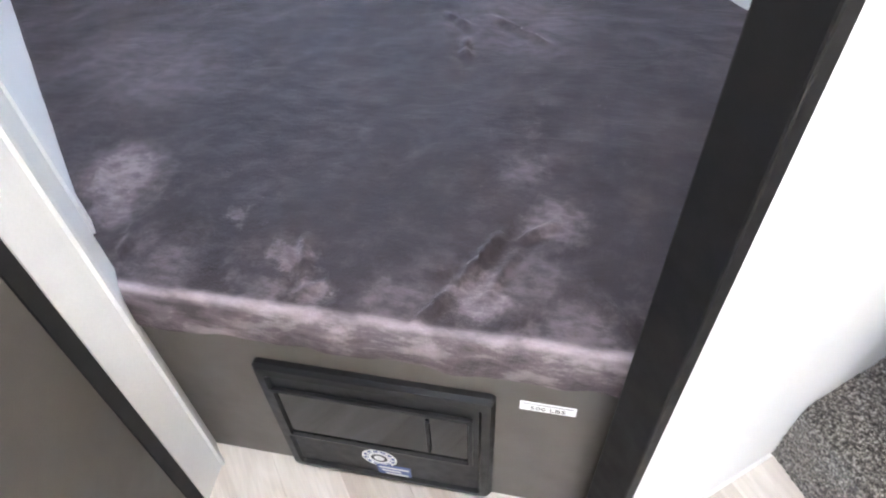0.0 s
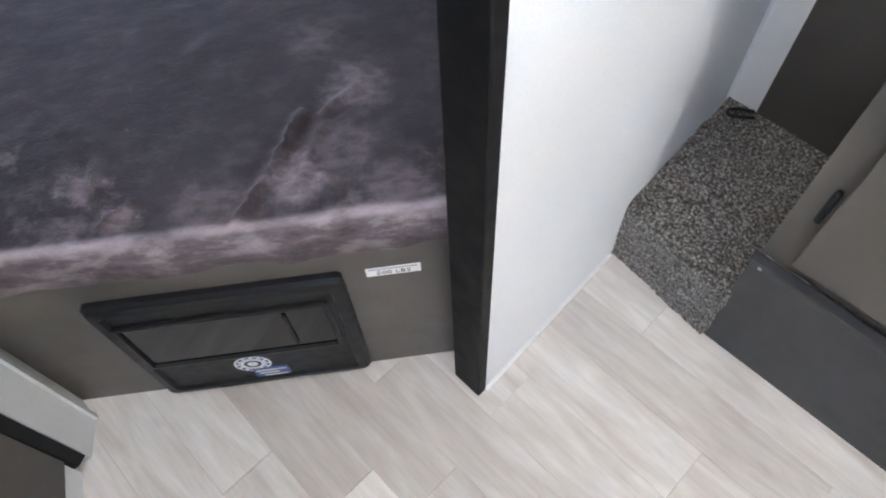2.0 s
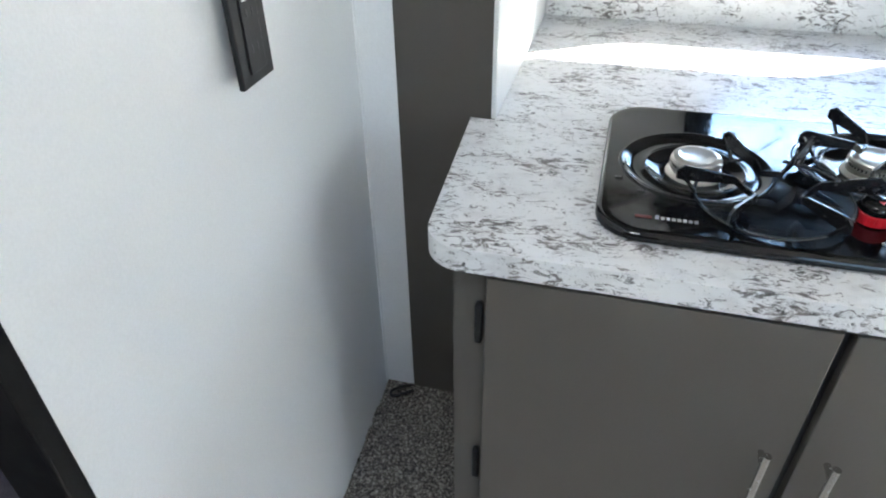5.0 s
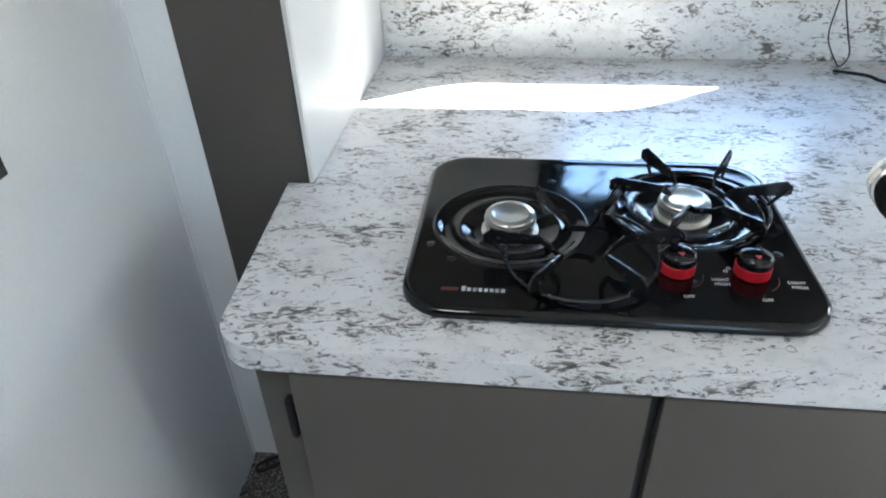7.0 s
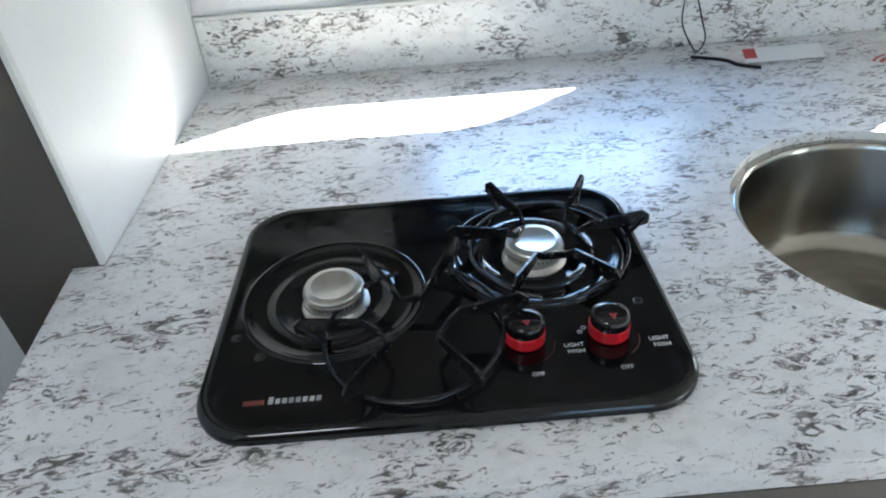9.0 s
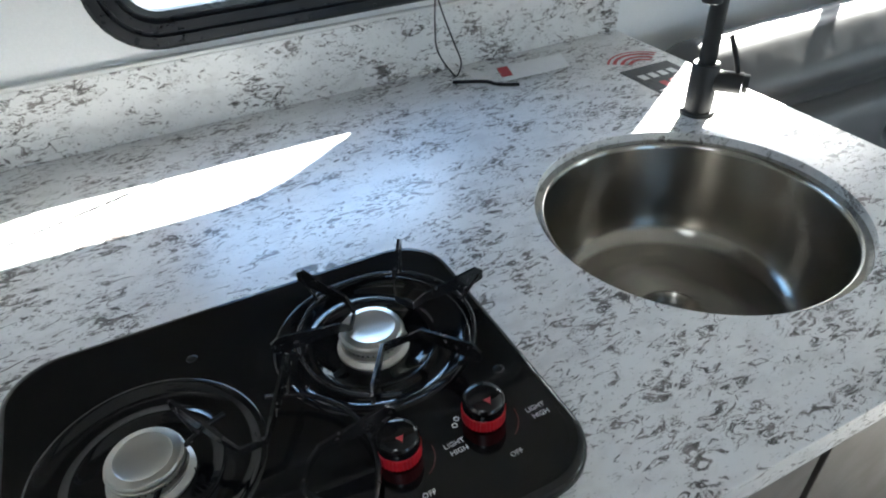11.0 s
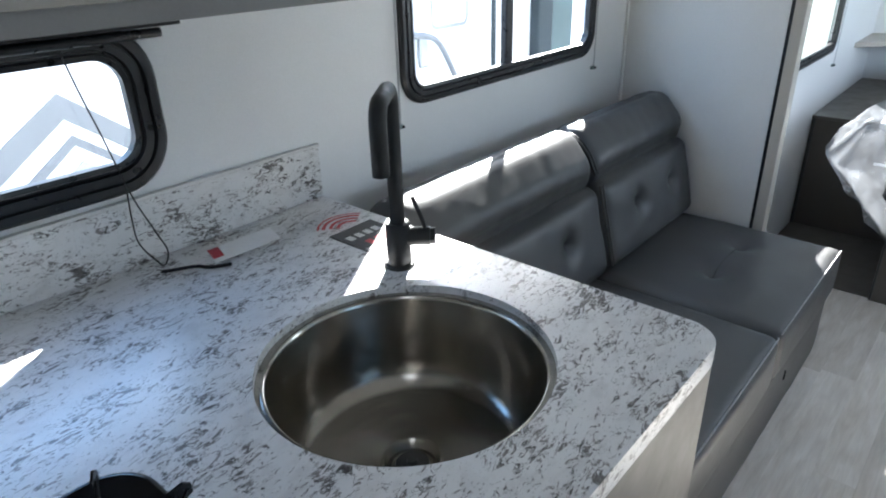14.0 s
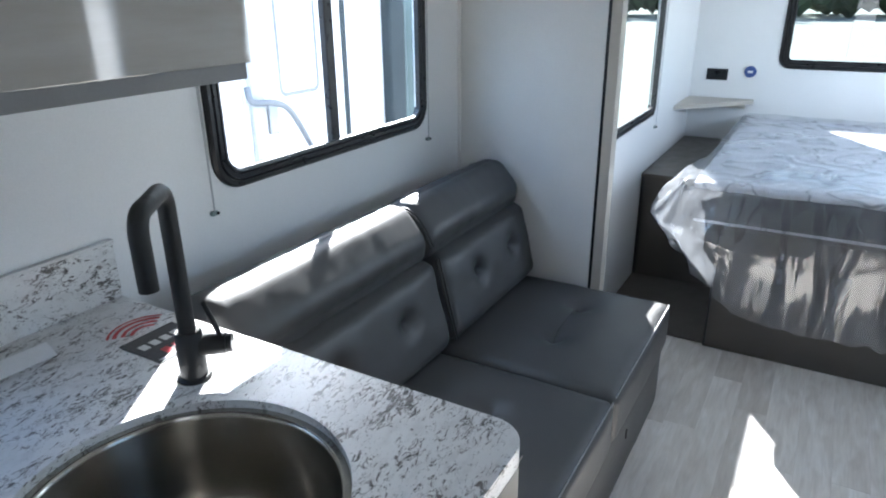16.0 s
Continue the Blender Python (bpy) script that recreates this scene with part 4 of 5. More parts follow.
DOORS = ((0.277, 0.694, 0.660, 0.266), (0.708, 1.125, 0.742, 1.136), (1.140, 1.612, 1.176, 1.622))
for x0, x1, hx, gx in DOORS:
    leaf = part("cabinet_door", box((x0, FACE - 0.019, 0.338), (x1, FACE - 0.001, 0.866), 0.0015), M_TAUPE, cab)
    bar_handle(leaf, hx, FACE - 0.019, 0.520, 0.655)
    for z in (0.778, 0.470):
        hinge(leaf, gx, FACE - 0.003, z)
part("door_gap", box((0.6945, FACE - 0.003, 0.342), (0.7075, FACE + 0.001, 0.866)), M_INK, cab)

# counter with a round cut-out
counter = thing("countertop", "white marbled laminate counter with grey-brown flecks and rounded corners", "counter")
SC, SR = (1.281, 1.255), 0.228


def arc(cx, cy, r, a0, a1, n=10):
    return [(cx + r * math.cos(radians(a0 + (a1 - a0) * k / n)), cy + r * math.sin(radians(a0 + (a1 - a0) * k / n))) for k in range(n + 1)]


outline = [(0.2105, WALL - 0.001), (0.2105, 1.2815), (0.168, 1.2815)] + arc(0.243, CF + 0.055, 0.055, 180, 270) + arc(1.589, CF + 0.062, 0.062, 270, 360) + [(1.651, WALL - 0.001)]
bm = bmesh.new()


def ring_of(pts, z):
    vs = [bm.verts.new((x, y, z)) for x, y in pts]
    return [bm.edges.new((vs[k], vs[(k + 1) % len(vs)])) for k in range(len(vs))]


hole_pts = arc(SC[0], SC[1], SR, 0, 360 - 360 / 72, 71)
edges = ring_of(outline, CT) + ring_of(hole_pts, CT)
bmesh.ops.triangle_fill(bm, use_beauty=True, use_dissolve=False, edges=edges)
for f in [f for f in bm.faces if (Vector(f.calc_center_median().xy) - Vector(SC)).length < SR * 0.97]:
    bm.faces.remove(f)
ext = bmesh.ops.extrude_face_region(bm, geom=bm.faces[:])
bmesh.ops.translate(bm, verts=[g for g in ext["geom"] if isinstance(g, bmesh.types.BMVert)], vec=(0, 0, -0.036))
top = part("worktop", bm, M_MARBLE, counter)
bev = top.modifiers.new("rounding", "BEVEL")
bev.width, bev.segments, bev.limit_method, bev.angle_limit = 0.005, 3, "ANGLE", radians(50)
part("backsplash", box((0.2125, WALL - 0.013, CT + 0.0005), (1.651, WALL - 0.0005, 1.036), 0.001), M_MARBLE, counter)
part("backsplash_cap", box((0.2125, WALL - 0.015, 1.0365), (1.655, WALL - 0.0005, 1.044), 0.002), M_PANEL, counter, "thin grey cap strip")

# sink
sink = thing("round_sink", "round brushed stainless steel sink set into the counter", "sink")
part("bowl", lathe([(SR + 0.004, -0.0135), (SR - 0.009, -0.0135), (SR - 0.0115, -0.0125), (SR - 0.0145, -0.0140), (SR - 0.017, -0.022), (SR - 0.022, -0.130), (SR - 0.028, -0.155),
                    (SR - 0.040, -0.172), (SR - 0.06, -0.180), (0.055, -0.187), (0.050, -0.188)], 96), M_STEEL, sink, smooth=50).location = (SC[0], SC[1], CT)
dr_ = part("drain", lathe([(0.052, -0.186), (0.047, -0.1855), (0.043, -0.190), (0.036, -0.200), (0.0, -0.202)], 40), M_STEEL, sink, smooth=40)
dr_.location = (SC[0], SC[1], CT)
part("strainer", lathe([(0.030, -0.199), (0.028, -0.194), (0.010, -0.192), (0.008, -0.186), (0.0, -0.185)], 32), M_KICK, dr_, "dark drain strainer", 40)
for piece in sink.children:
    piece.scale.z = 1.09

# faucet
FX, FY = 1.499, 1.480
tap = thing("kitchen_faucet", "matte black single-lever faucet standing on the counter", "faucet")
part("base_ring", lathe([(0.0, 0.0), (0.030, 0.0), (0.030, 0.004), (0.027, 0.007), (0.0, 0.007)], 36, (FX, FY, CT)), M_FAUCET, tap, smooth=40)
part("body", lathe([(0.0, 0.006), (0.0235, 0.006), (0.0235, 0.088), (0.0215, 0.091), (0.0, 0.091)], 36, (FX, FY, CT)), M_FAUCET, tap, smooth=40)
ca, sa, reach = math.cos(radians(217)), math.sin(radians(217)), 0.142
line = [(0, 0.085), (0, 0.20), (0, 0.315)]
for k in range(1, 6):
    t = radians(18 * k)
    line.append((0.030 * (1 - math.cos(t)), 0.315 + 0.030 * math.sin(t)))
line += [(0.08, 0.344)]
for k in range(0, 6):
    t = radians(18 * k)
    line.append((reach - 0.030 + 0.030 * math.sin(t), 0.314 + 0.030 * math.cos(t)))
line += [(reach, 0.27), (reach, 0.232)]
part("spout", tube([(FX + ca * r, FY + sa * r, CT + z) for r, z in line], 0.0145, 20), M_FAUCET, tap, smooth=45)
part("nozzle", lathe([(0.0, 0.2305), (0.011, 0.2305), (0.0125, 0.232), (0.0125, 0.234)], 24, (FX + ca * reach, FY + sa * reach, CT)), M_ALU, tap)
hx, hy = 0.62, -0.78
part("valve", tube([(FX + hx * 0.018, FY + hy * 0.018, CT + 0.062), (FX + hx * 0.062, FY + hy * 0.062, CT + 0.062)], 0.0185, 24), M_FAUCET, tap, smooth=45)
part("valve_cap", tube([(FX + hx * 0.0625, FY + hy * 0.0625, CT + 0.062), (FX + hx * 0.072, FY + hy * 0.072, CT + 0.062)], 0.0165, 24), M_FAUCET, tap, smooth=45)
part("lever", tube(smooth_line([(FX + hx * 0.052, FY + hy * 0.052, CT + 0.078), (FX + hx * 0.046, FY + hy * 0.046, CT + 0.10), (FX + hx * 0.030 + 0.012, FY + hy * 0.030 + 0.012, CT + 0.135)]), 0.0045, 10), M_FAUCET, tap, smooth=45)

# cooktop
cook = thing("gas_cooktop", "black enamel two-burner gas cooktop with red-skirted knobs", "cooktop")
CX0, CX1, CY0, CY1 = 0.398, 0.906, 0.967, 1.363


def cook_loop(inset, z):
    return [(x, y, CT + z) for x, y in round_rect(CX0 + inset, CY0 + inset, CX1 - inset, CY1 - inset, max(0.02, 0.062 - inset * 0.6), 8)]


B1, B2 = (0.528, 1.163), (0.772, 1.219)
bm = bmesh.new()
loops = [cook_loop(0.004, 0.0006), cook_loop(0.0, 0.004), cook_loop(0.0, 0.008)] + [cook_loop(0.009 * (1 - math.cos(radians(a))), 0.008 + 0.008 * math.sin(radians(a))) for a in range(15, 91, 15)] + [cook_loop(0.015, 0.0150)]
loft(loops, bm)
bm.verts.ensure_lookup_table()
rim = bm.verts[-len(loops[-1]):]
edges = []
for k in range(len(rim)):
    e = bm.edges.get((rim[k], rim[(k + 1) % len(rim)]))
    edges.append(e)
WELL = 0.108
for c in (B1, B2):
    vs = [bm.verts.new((x, y, CT + 0.0150)) for x, y in arc(c[0], c[1], WELL, 0, 354, 59)]
    edges += [bm.edges.new((vs[k], vs[(k + 1) % 60])) for k in range(60)]
bmesh.ops.triangle_fill(bm, use_beauty=True, use_dissolve=False, edges=edges)
for f in [f for f in bm.faces if any((Vector(f.calc_center_median().xy) - Vector(c)).length < WELL * 0.96 and f.calc_center_median().z > CT + 0.0149 for c in (B1, B2))]:
    bm.faces.remove(f)
part("deck", bm, M_ENAMEL, cook, smooth=40)
for c in (B1, B2):
    part("burner_well", lathe([(WELL, 0.0150), (WELL - 0.002, 0.0168), (WELL - 0.005, 0.0168), (WELL - 0.010, 0.013), (WELL - 0.02, 0.010), (WELL - 0.034, 0.0085), (WELL - 0.037, 0.0105), (WELL - 0.040, 0.0105),
                               (WELL - 0.044, 0.0075), (0.046, 0.004), (0.0, 0.004)], 60, (c[0], c[1], CT)), M_ENAMEL, cook, smooth=50)
    burner = part("burner", lathe([(0.040, 0.0042), (0.040, 0.012), (0.034, 0.016), (0.036, 0.019), (0.036, 0.021), (0.031, 0.0225), (0.031, 0.028), (0.036, 0.029), (0.036, 0.031), (0.033, 0.032)], 40, (c[0], c[1], CT - 0.006)), M_ALU, cook, "cast aluminium burner", 35)
    part("burner_cap", lathe([(0.0345, 0.0322), (0.0345, 0.035), (0.033, 0.037), (0.026, 0.0385), (0.024, 0.0375), (0.0, 0.0380)], 40, (c[0], c[1], CT - 0.006)), M_CAP, burner, smooth=35)
    bm = bmesh.new()
    for k in range(36):
        a = 2 * math.pi * k / 36
        add_box(bm, (0.0305, -0.0009, 0.0228), (0.0325, 0.0009, 0.0278), 0, 1, pose(c[0], c[1], CT - 0.006, 0, 0, math.degrees(a)))
    part("flame_ports", bm, M_INK, burner)
for x, y in ((0.737, 1.067), (0.826, 1.067)):
    bm = lathe([(0.0, 0.016), (0.0185, 0.016), (0.0185, 0.020), (0.0, 0.0205)], 32, (x, y, CT))
    knob = part("knob", bm, M_ENAMEL, cook, smooth=40)
    bm = bmesh.new()
    lathe([(0.0, 0.0208), (0.0205, 0.0208), (0.0205, 0.0345), (0.0195, 0.0355), (0.0, 0.0355)], 36, (x, y, CT - 0.004), bm)
    for k in range(36):
        add_box(bm, (0.0200, -0.0009, 0.0212), (0.0214, 0.0009, 0.0340), 0, 1, pose(x, y, CT - 0.004, 0, 0, 10 * k))
    part("knob_skirt", bm, M_RED, knob, "ribbed red skirt", 30)
    part("knob_top", lathe([(0.0205, 0.0317), (0.0208, 0.039), (0.0195, 0.043), (0.0160, 0.0455), (0.009, 0.0468), (0.0, 0.0472)], 36, (x, y, CT)), M_ENAMEL, knob, smooth=50)
    part("pointer", prism([(x - 0.004, y - 0.006), (x + 0.004, y - 0.006), (x, y - 0.013)], CT + 0.0455, CT + 0.0474), M_INK_RED, knob)
DZ = CT + 0.0156
for x in (0.737, 0.826):
    lettering("LIGHT", 0.0075, pose(x + 0.049, 1.052, DZ, 0, 0, 0), M_INK_WHITE, cook)
    lettering("HIGH", 0.0075, pose(x + 0.050, 1.043, DZ, 0, 0, 0), M_INK_WHITE, cook)
    lettering("OFF", 0.0075, pose(x + 0.006, 1.016, DZ, 0, 0, 0), M_INK_WHITE, cook)
    pts = [(x + 0.030 * math.cos(radians(a)), 1.060 + 0.030 * math.sin(radians(a)), DZ) for a in range(-60, 1, 10)]
    part("dial_mark", tube(pts, 0.0005, 6), M_LOGO, cook)
for x, y in ((0.796, 1.070), (0.801, 1.076)):
    part("burner_mark", lathe([(0.0028, 0.0157), (0.0028, 0.0160), (0.0018, 0.0160), (0.0018, 0.0157)], 16, (x, y, CT)), M_INK_WHITE, cook)
for k in range(8):
    x = 0.474 + 0.0068 * k
    part("print_bar", box((x, 1.006, DZ - 0.0002), (x + 0.005, 1.0125 if k else 1.015, DZ + 0.0002)), M_INK_GREY, cook)
part("print_bar", box((0.449, 1.006, DZ - 0.0002), (0.470, 1.012, DZ + 0.0002)), M_LOGO, cook)
for x, y in ((0.424, 1.104), (0.870, 1.112), (0.588, 1.284), (0.455, 1.072)):
    part("deck_screw", lathe([(0.0, 0.0158), (0.004, 0.0162), (0.0055, 0.0158), (0.006, 0.0152)], 14, (x, y, CT)), M_GRATE, cook, smooth=40)


def grate(name, label):
    """Wire pot stand: an open ring carrying three bent flat bars with raised tips."""
    g = thing(name, label, "pot grate", "pot grates on the cooktop")
    pts = [(0.097 * math.cos(radians(a)), 0.097 * math.sin(radians(a)), 0.004) for a in range(100, 441, 8)]
    part("ring", tube(pts, 0.0028, 8), M_GRATE, g, smooth=60)
    for k in range(3):
        a = radians(90 + 120 * k)
        m = pose(0, 0, 0, 0, 0, 120 * k)
        line = [(-0.058, 0.109, 0.030), (-0.054, 0.101, 0.032), (-0.022, 0.046, 0.026), (-0.012, 0.036, 0.016), (0.012, 0.036, 0.016), (0.022, 0.046, 0.026), (0.054, 0.101, 0.032), (0.058, 0.109, 0.030)]
        bm = bmesh.new()
        q = [m @ Vector(v) for v in line]
        rows = []
        for i, v in enumerate(q):
            dirn = (q[min(i + 1, len(q) - 1)] - q[max(i - 1, 0)]).normalized()
            side = Vector((-dirn.y, dirn.x, 0)).normalized() * 0.0016
            h = Vector((0, 0, (0.0060, 0.0110, 0.0058, 0.0045)[min(i, 7 - i)]))
            rows.append([v + side - h, v + side + h, v - side + h, v - side - h])
        loft(rows, bm, True)
        part("bar", bm, M_GRATE, g)
        for s in (-1, 1):
            t0 = m @ Vector((0.056 * s, 0.104, 0.032))
            r0 = m @ Vector((0.045 * s, 0.086, 0.005))
            part("leg", tube([t0, r0], 0.0028, 6), M_GRATE, g)
    return g


g1 = grate("pot_grate", "black wire pot grate over the back burner")
g1.matrix_basis = pose(0.789, 1.218, CT + 0.0175, 0, 0, 180)
g2 = copy_thing(g1, pose(0.621, 1.086, CT + 0.0200, 2.0, -3.0, 0))
tagged(g2, "loose black wire pot grate lying across the front of the cooktop")

# things on the counter
card = thing("leaflet", "printed leaflet with red arcs above a black block on the counter", "leaflet")
part("black_block", box((1.497, 1.568, CT + 0.0004), (1.618, 1.690, CT + 0.0012)), M_INK, card, "black printed block")
for r0, r1 in ((0.028, 0.036), (0.044, 0.052), (0.060, 0.068), (0.074, 0.079)):
    bm = bmesh.new()
    rows = [[bm.verts.new((1.566 + r * math.cos(radians(a)), 1.690 + r * math.sin(radians(a)), CT + 0.0012)) for r in (r0, r1)] for a in range(35, 146, 5)]
    for a_, b_ in zip(rows, rows[1:]):
        bm.faces.new((a_[0], a_[1], b_[1], b_[0]))
    part("red_arc", bm, M_INK_RED, card)
for k in range(4):
    part("print_bar", box((1.512 + 0.024 * k, 1.634, CT + 0.0013), (1.528 + 0.024 * k, 1.656, CT + 0.0015)), M_INK_WHITE, card)
for k in range(3):
    part("print_bar", box((1.530 + 0.025 * k, 1.590, CT + 0.0013), (1.546 + 0.025 * k, 1.614, CT + 0.0015)), M_INK_RED, card)
part("print_bar", box((1.505, 1.578, CT + 0.0013), (1.60, 1.583, CT + 0.0015)), M_INK_WHITE, card)

tagm = pose(1.345, 1.778, CT + 0.014, 9, -5, -12)
swing = thing("paper_tag", "white paper tag with a red end lying on the counter", "tag")
part("tag_sheet", box((-0.068, -0.026, 0), (0.072, 0.026, 0.0008), 0.0003, m=tagm), M_PAPER, swing)
part("red_end", box((-0.0675, -0.012, 0.0009), (-0.045, 0.024, 0.0012), m=tagm), M_INK_RED, swing)
strap = smooth_line([(1.187, 1.818, CT + 0.004), (1.20, 1.80, CT + 0.008), (1.235, 1.775, CT + 0.010), (1.255, 1.757, CT + 0.006), (1.290, 1.738, CT + 0.005)])
tagged(part("cable_tie", tube(strap, 0.0035, 8, flat=1.3), M_BLACK, smooth=60), "black strap lying across the counter under the tag", "strap")
cord = smooth_line([(x + 0.014, y, z) for x, y, z in ((1.113, WALL - 0.03, 1.345), (1.130, WALL - 0.028, 1.26), (1.150, WALL - 0.03, 1.17), (1.172, WALL - 0.035, 1.06), (1.196, WALL - 0.045, 0.98), (1.205, WALL - 0.06, 0.94), (1.190, WALL - 0.07, 0.918), (1.176, WALL - 0.07, 0.930), (1.158, WALL - 0.05, 0.97), (1.160, WALL - 0.04, 1.02), (1.166, WALL - 0.034, 1.07))])
tagged(part("pull_cord", tube(cord, 0.0016, 6), M_BLACK, smooth=60), "thin black blind cord looping down to the counter", "cord")


def cord_tie(x, z0, z1, y):
    c = thing("blind_tie", "white blind cord with a small wall clip", "cord")
    for dx in (-0.004, 0.004):
        part("cord", tube([(x + dx, y - 0.010, z1), (x + dx * 0.3, y - 0.010, z0)], 0.0013, 6), M_GREYV, c)
    part("clip", box((x - 0.010, y - 0.014, z0 - 0.008), (x + 0.010, y, z0 + 0.004), 0.003), M_FILM_GREY, c)
    part("clip_screw", lathe([(0, 0.006), (0.004, 0.004), (0.004, 0)], 10), M_BLACK, c).matrix_basis = pose(x + 0.006, y - 0.013, z0 - 0.002, 90, 0, 0)


cord_tie(1.938, 1.022, 1.85, WALL)
cord_tie(2.985, 1.018, 1.85, WALL)
cord_tie(4.625, 0.825, 1.75, SIDE)

# upper cabinet
UX1, UY, UZ = 1.686, 1.462, 1.405
up = thing("upper_cabinet", "upper cabinet with glossy taupe fronts above the counter", "cabinet")
part("carcass", box((0.2125, UY + 0.016, UZ), (UX1 - 0.001, WALL - 0.002, 1.96)), M_TAUPE, up)
part("bottom_rail", box((0.2125, UY + 0.0005, UZ - 0.002), (UX1, UY + 0.016, UZ + 0.034), 0.001), M_RAIL, up)
for x0, x1 in ((0.215, 0.675), (0.68, 1.147), (1.152, UX1 - 0.001)):
    part("cabinet_door", box((x0, UY - 0.014, UZ + 0.026), (x1, UY, 1.95), 0.0015), M_GLOSS, up)
rail = thing("blind_rail", "dark blind head rail across the top of the window", "blind rail")
part("head_box", box((0.55, WALL - 0.048, 1.3525), (1.343, WALL - 0.018, 1.374), 0.003), M_BLACK, rail)
part("bottom_bar", tube([(0.56, WALL - 0.034, 1.342), (1.306, WALL - 0.034, 1.342)], 0.0085, 14), M_RUBBER, rail, smooth=50)

# ---- sofa ----
sofa = thing("sofa", "grey leatherette sofa with tufted cushions and zipped backs", "sofa")
SF = 0.968
part("base", box((1.700, SF + 0.035, 0.02), (3.160, 1.82, 0.285), 0.012), M_LEATHER, sofa)
part("front_flap", pillow((1.700, SF + 0.012, 0.03), (3.160, SF + 0.05, 0.30), 0.012, (0, 0.004, 0), n=(30, 4, 8), wob=0.002), M_LEATHER, sofa, smooth=60)
for x0, x1, sx in ((1.700, 2.459, 0), (2.463, 3.165, 5)):
    tufts = [((x0 + (x1 - x0) * fx, 1.255, 0), 0.024, 0.050, (2, 1)) for fx in ((0.35, 0.72) if sx else (0.3, 0.7))]
    seat = part("seat_cushion", pillow((x0, SF, 0.285), (x1, 1.58, 0.462), 0.030, (0.002, 0.004, 0.010), tufts, n=(40, 36, 10), wob=0.002, seed=sx), M_LEATHER, sofa, smooth=60)
    part("piping", tube([(x0 + 0.012, SF + 0.006, 0.455), (x1 - 0.012, SF + 0.006, 0.455)], 0.0022, 6), M_PIPING, seat, smooth=60)
    part("piping", tube([(x1 - 0.006, SF + 0.008, 0.30), (x1 - 0.006, SF + 0.008, 0.454)], 0.0022, 6), M_PIPING, seat, smooth=60)
    part("seam", tube(smooth_line([(tufts[0][0][0] + (tufts[1][0][0] - tufts[0][0][0]) * k / 8, 1.255, 0.4715 - 0.034 * abs(k / 4 - 1) ** 5) for k in range(9)]), 0.0022, 6), M_ZIP, seat)
part("pull_tab", box((2.66, SF + 0.004, 0.19), (2.668, SF + 0.014, 0.225), 0.002), M_BLACK, sofa)


def lean(x, y, z, a):
    return Matrix.Translation((x, y, z)) @ Matrix.Rotation(radians(a), 4, "X")


for x0, x1, sx in ((1.702, 2.508, 2), (2.515, 3.205, 9)):
    w = x1 - x0
    tufts = [((w * fx, 0, 0.175), 0.026, 0.036, (1, -1)) for fx in (0.33, 0.72)]
    m = lean(x0, 1.512, 0.462, -14)
    low = pillow((0, 0, 0), (w, 0.17, 0.310), 0.045, (0.004, 0.016, 0.004), tufts, n=(60, 12, 30), wob=0.005, seed=sx)
    bmesh.ops.transform(low, matrix=m, verts=low.verts)
    back = part("back_cushion", low, M_LEATHER, sofa, smooth=60)
    m2 = lean(x0, 1.586, 0.770, -40)
    roll = pillow((-0.024, -0.012, 0), (2 * w + 0.024, 0.170, 0.222), 0.084, (0.004, 0.022, 0.004), (), n=(60, 18, 20), wob=0.0025, seed=sx + 3)
    bmesh.ops.transform(roll, matrix=m2 @ Matrix.Diagonal((0.5, 1, 1, 1)), verts=roll.verts)
    part("head_roll", roll, M_LEATHER, sofa, smooth=60)
    ex = x1 - 0.004 if sx == 2 else x0 + 0.004
    part("zip", tube(smooth_line([m @ Vector((ex - x0, -0.004, z)) for z in (0.02, 0.10, 0.2, 0.30)]), 0.0045, 8), M_ZIP, back, smooth=60)
    part("zip", tube(smooth_line([m2 @ Vector((ex - x0, y, z)) for y, z in ((0.0, 0.02), (-0.014, 0.10), (0.005, 0.17), (0.07, 0.205))]), 0.0045, 8), M_ZIP, back, smooth=60)

# ---- bed ----
BX = 3.768
bed = thing("bed_base", "taupe laminate platform base under the wrapped mattress", "bed base")
part("front_board", box((BX, -0.55, 0.0), (BX + 0.02, 0.900, 0.575), 0.001), M_TAUPE, bed)
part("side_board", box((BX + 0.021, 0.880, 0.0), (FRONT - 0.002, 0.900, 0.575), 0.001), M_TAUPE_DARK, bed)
part("corner_gap", box((BX + 0.001, 0.9005, 0.0), (BX + 0.010, 0.910, 0.575)), M_INK, bed)
part("top_board", box((BX + 0.002, -0.55, 0.5755), (FRONT - 0.002, 0.898, 0.588)), M_TAUPE, bed)
tagged(part("floor_mat", box((3.785, 0.912, 0.001), (4.445, SIDE - 0.004, 0.008), 0.002), M_TAUPE), "plain taupe floor panel between bed and wall", "floor panel")

mat_ = thing("mattress", "grey-bordered mattress with a curled pattern, still in its plastic", "mattress")
part("quilted_top", pillow((BX - 0.005, -0.56, 0.735), (FRONT - 0.05, 1.040, 0.772), 0.018, (0, 0, 0.010), (), n=(40, 40, 4), wob=0.005), M_TICK, mat_, smooth=60)
part("border", pillow((BX, -0.555, 0.5885), (FRONT - 0.05, 1.036, 0.752), 0.025, (0.004, 0.004, 0), (), n=(30, 30, 6), wob=0.003), M_TICK_SIDE, mat_, smooth=60)
part("border_tape", tube([(BX - 0.004, -0.55, 0.600), (BX - 0.004, 1.02, 0.600)], 0.006, 8), M_TICK, mat_)

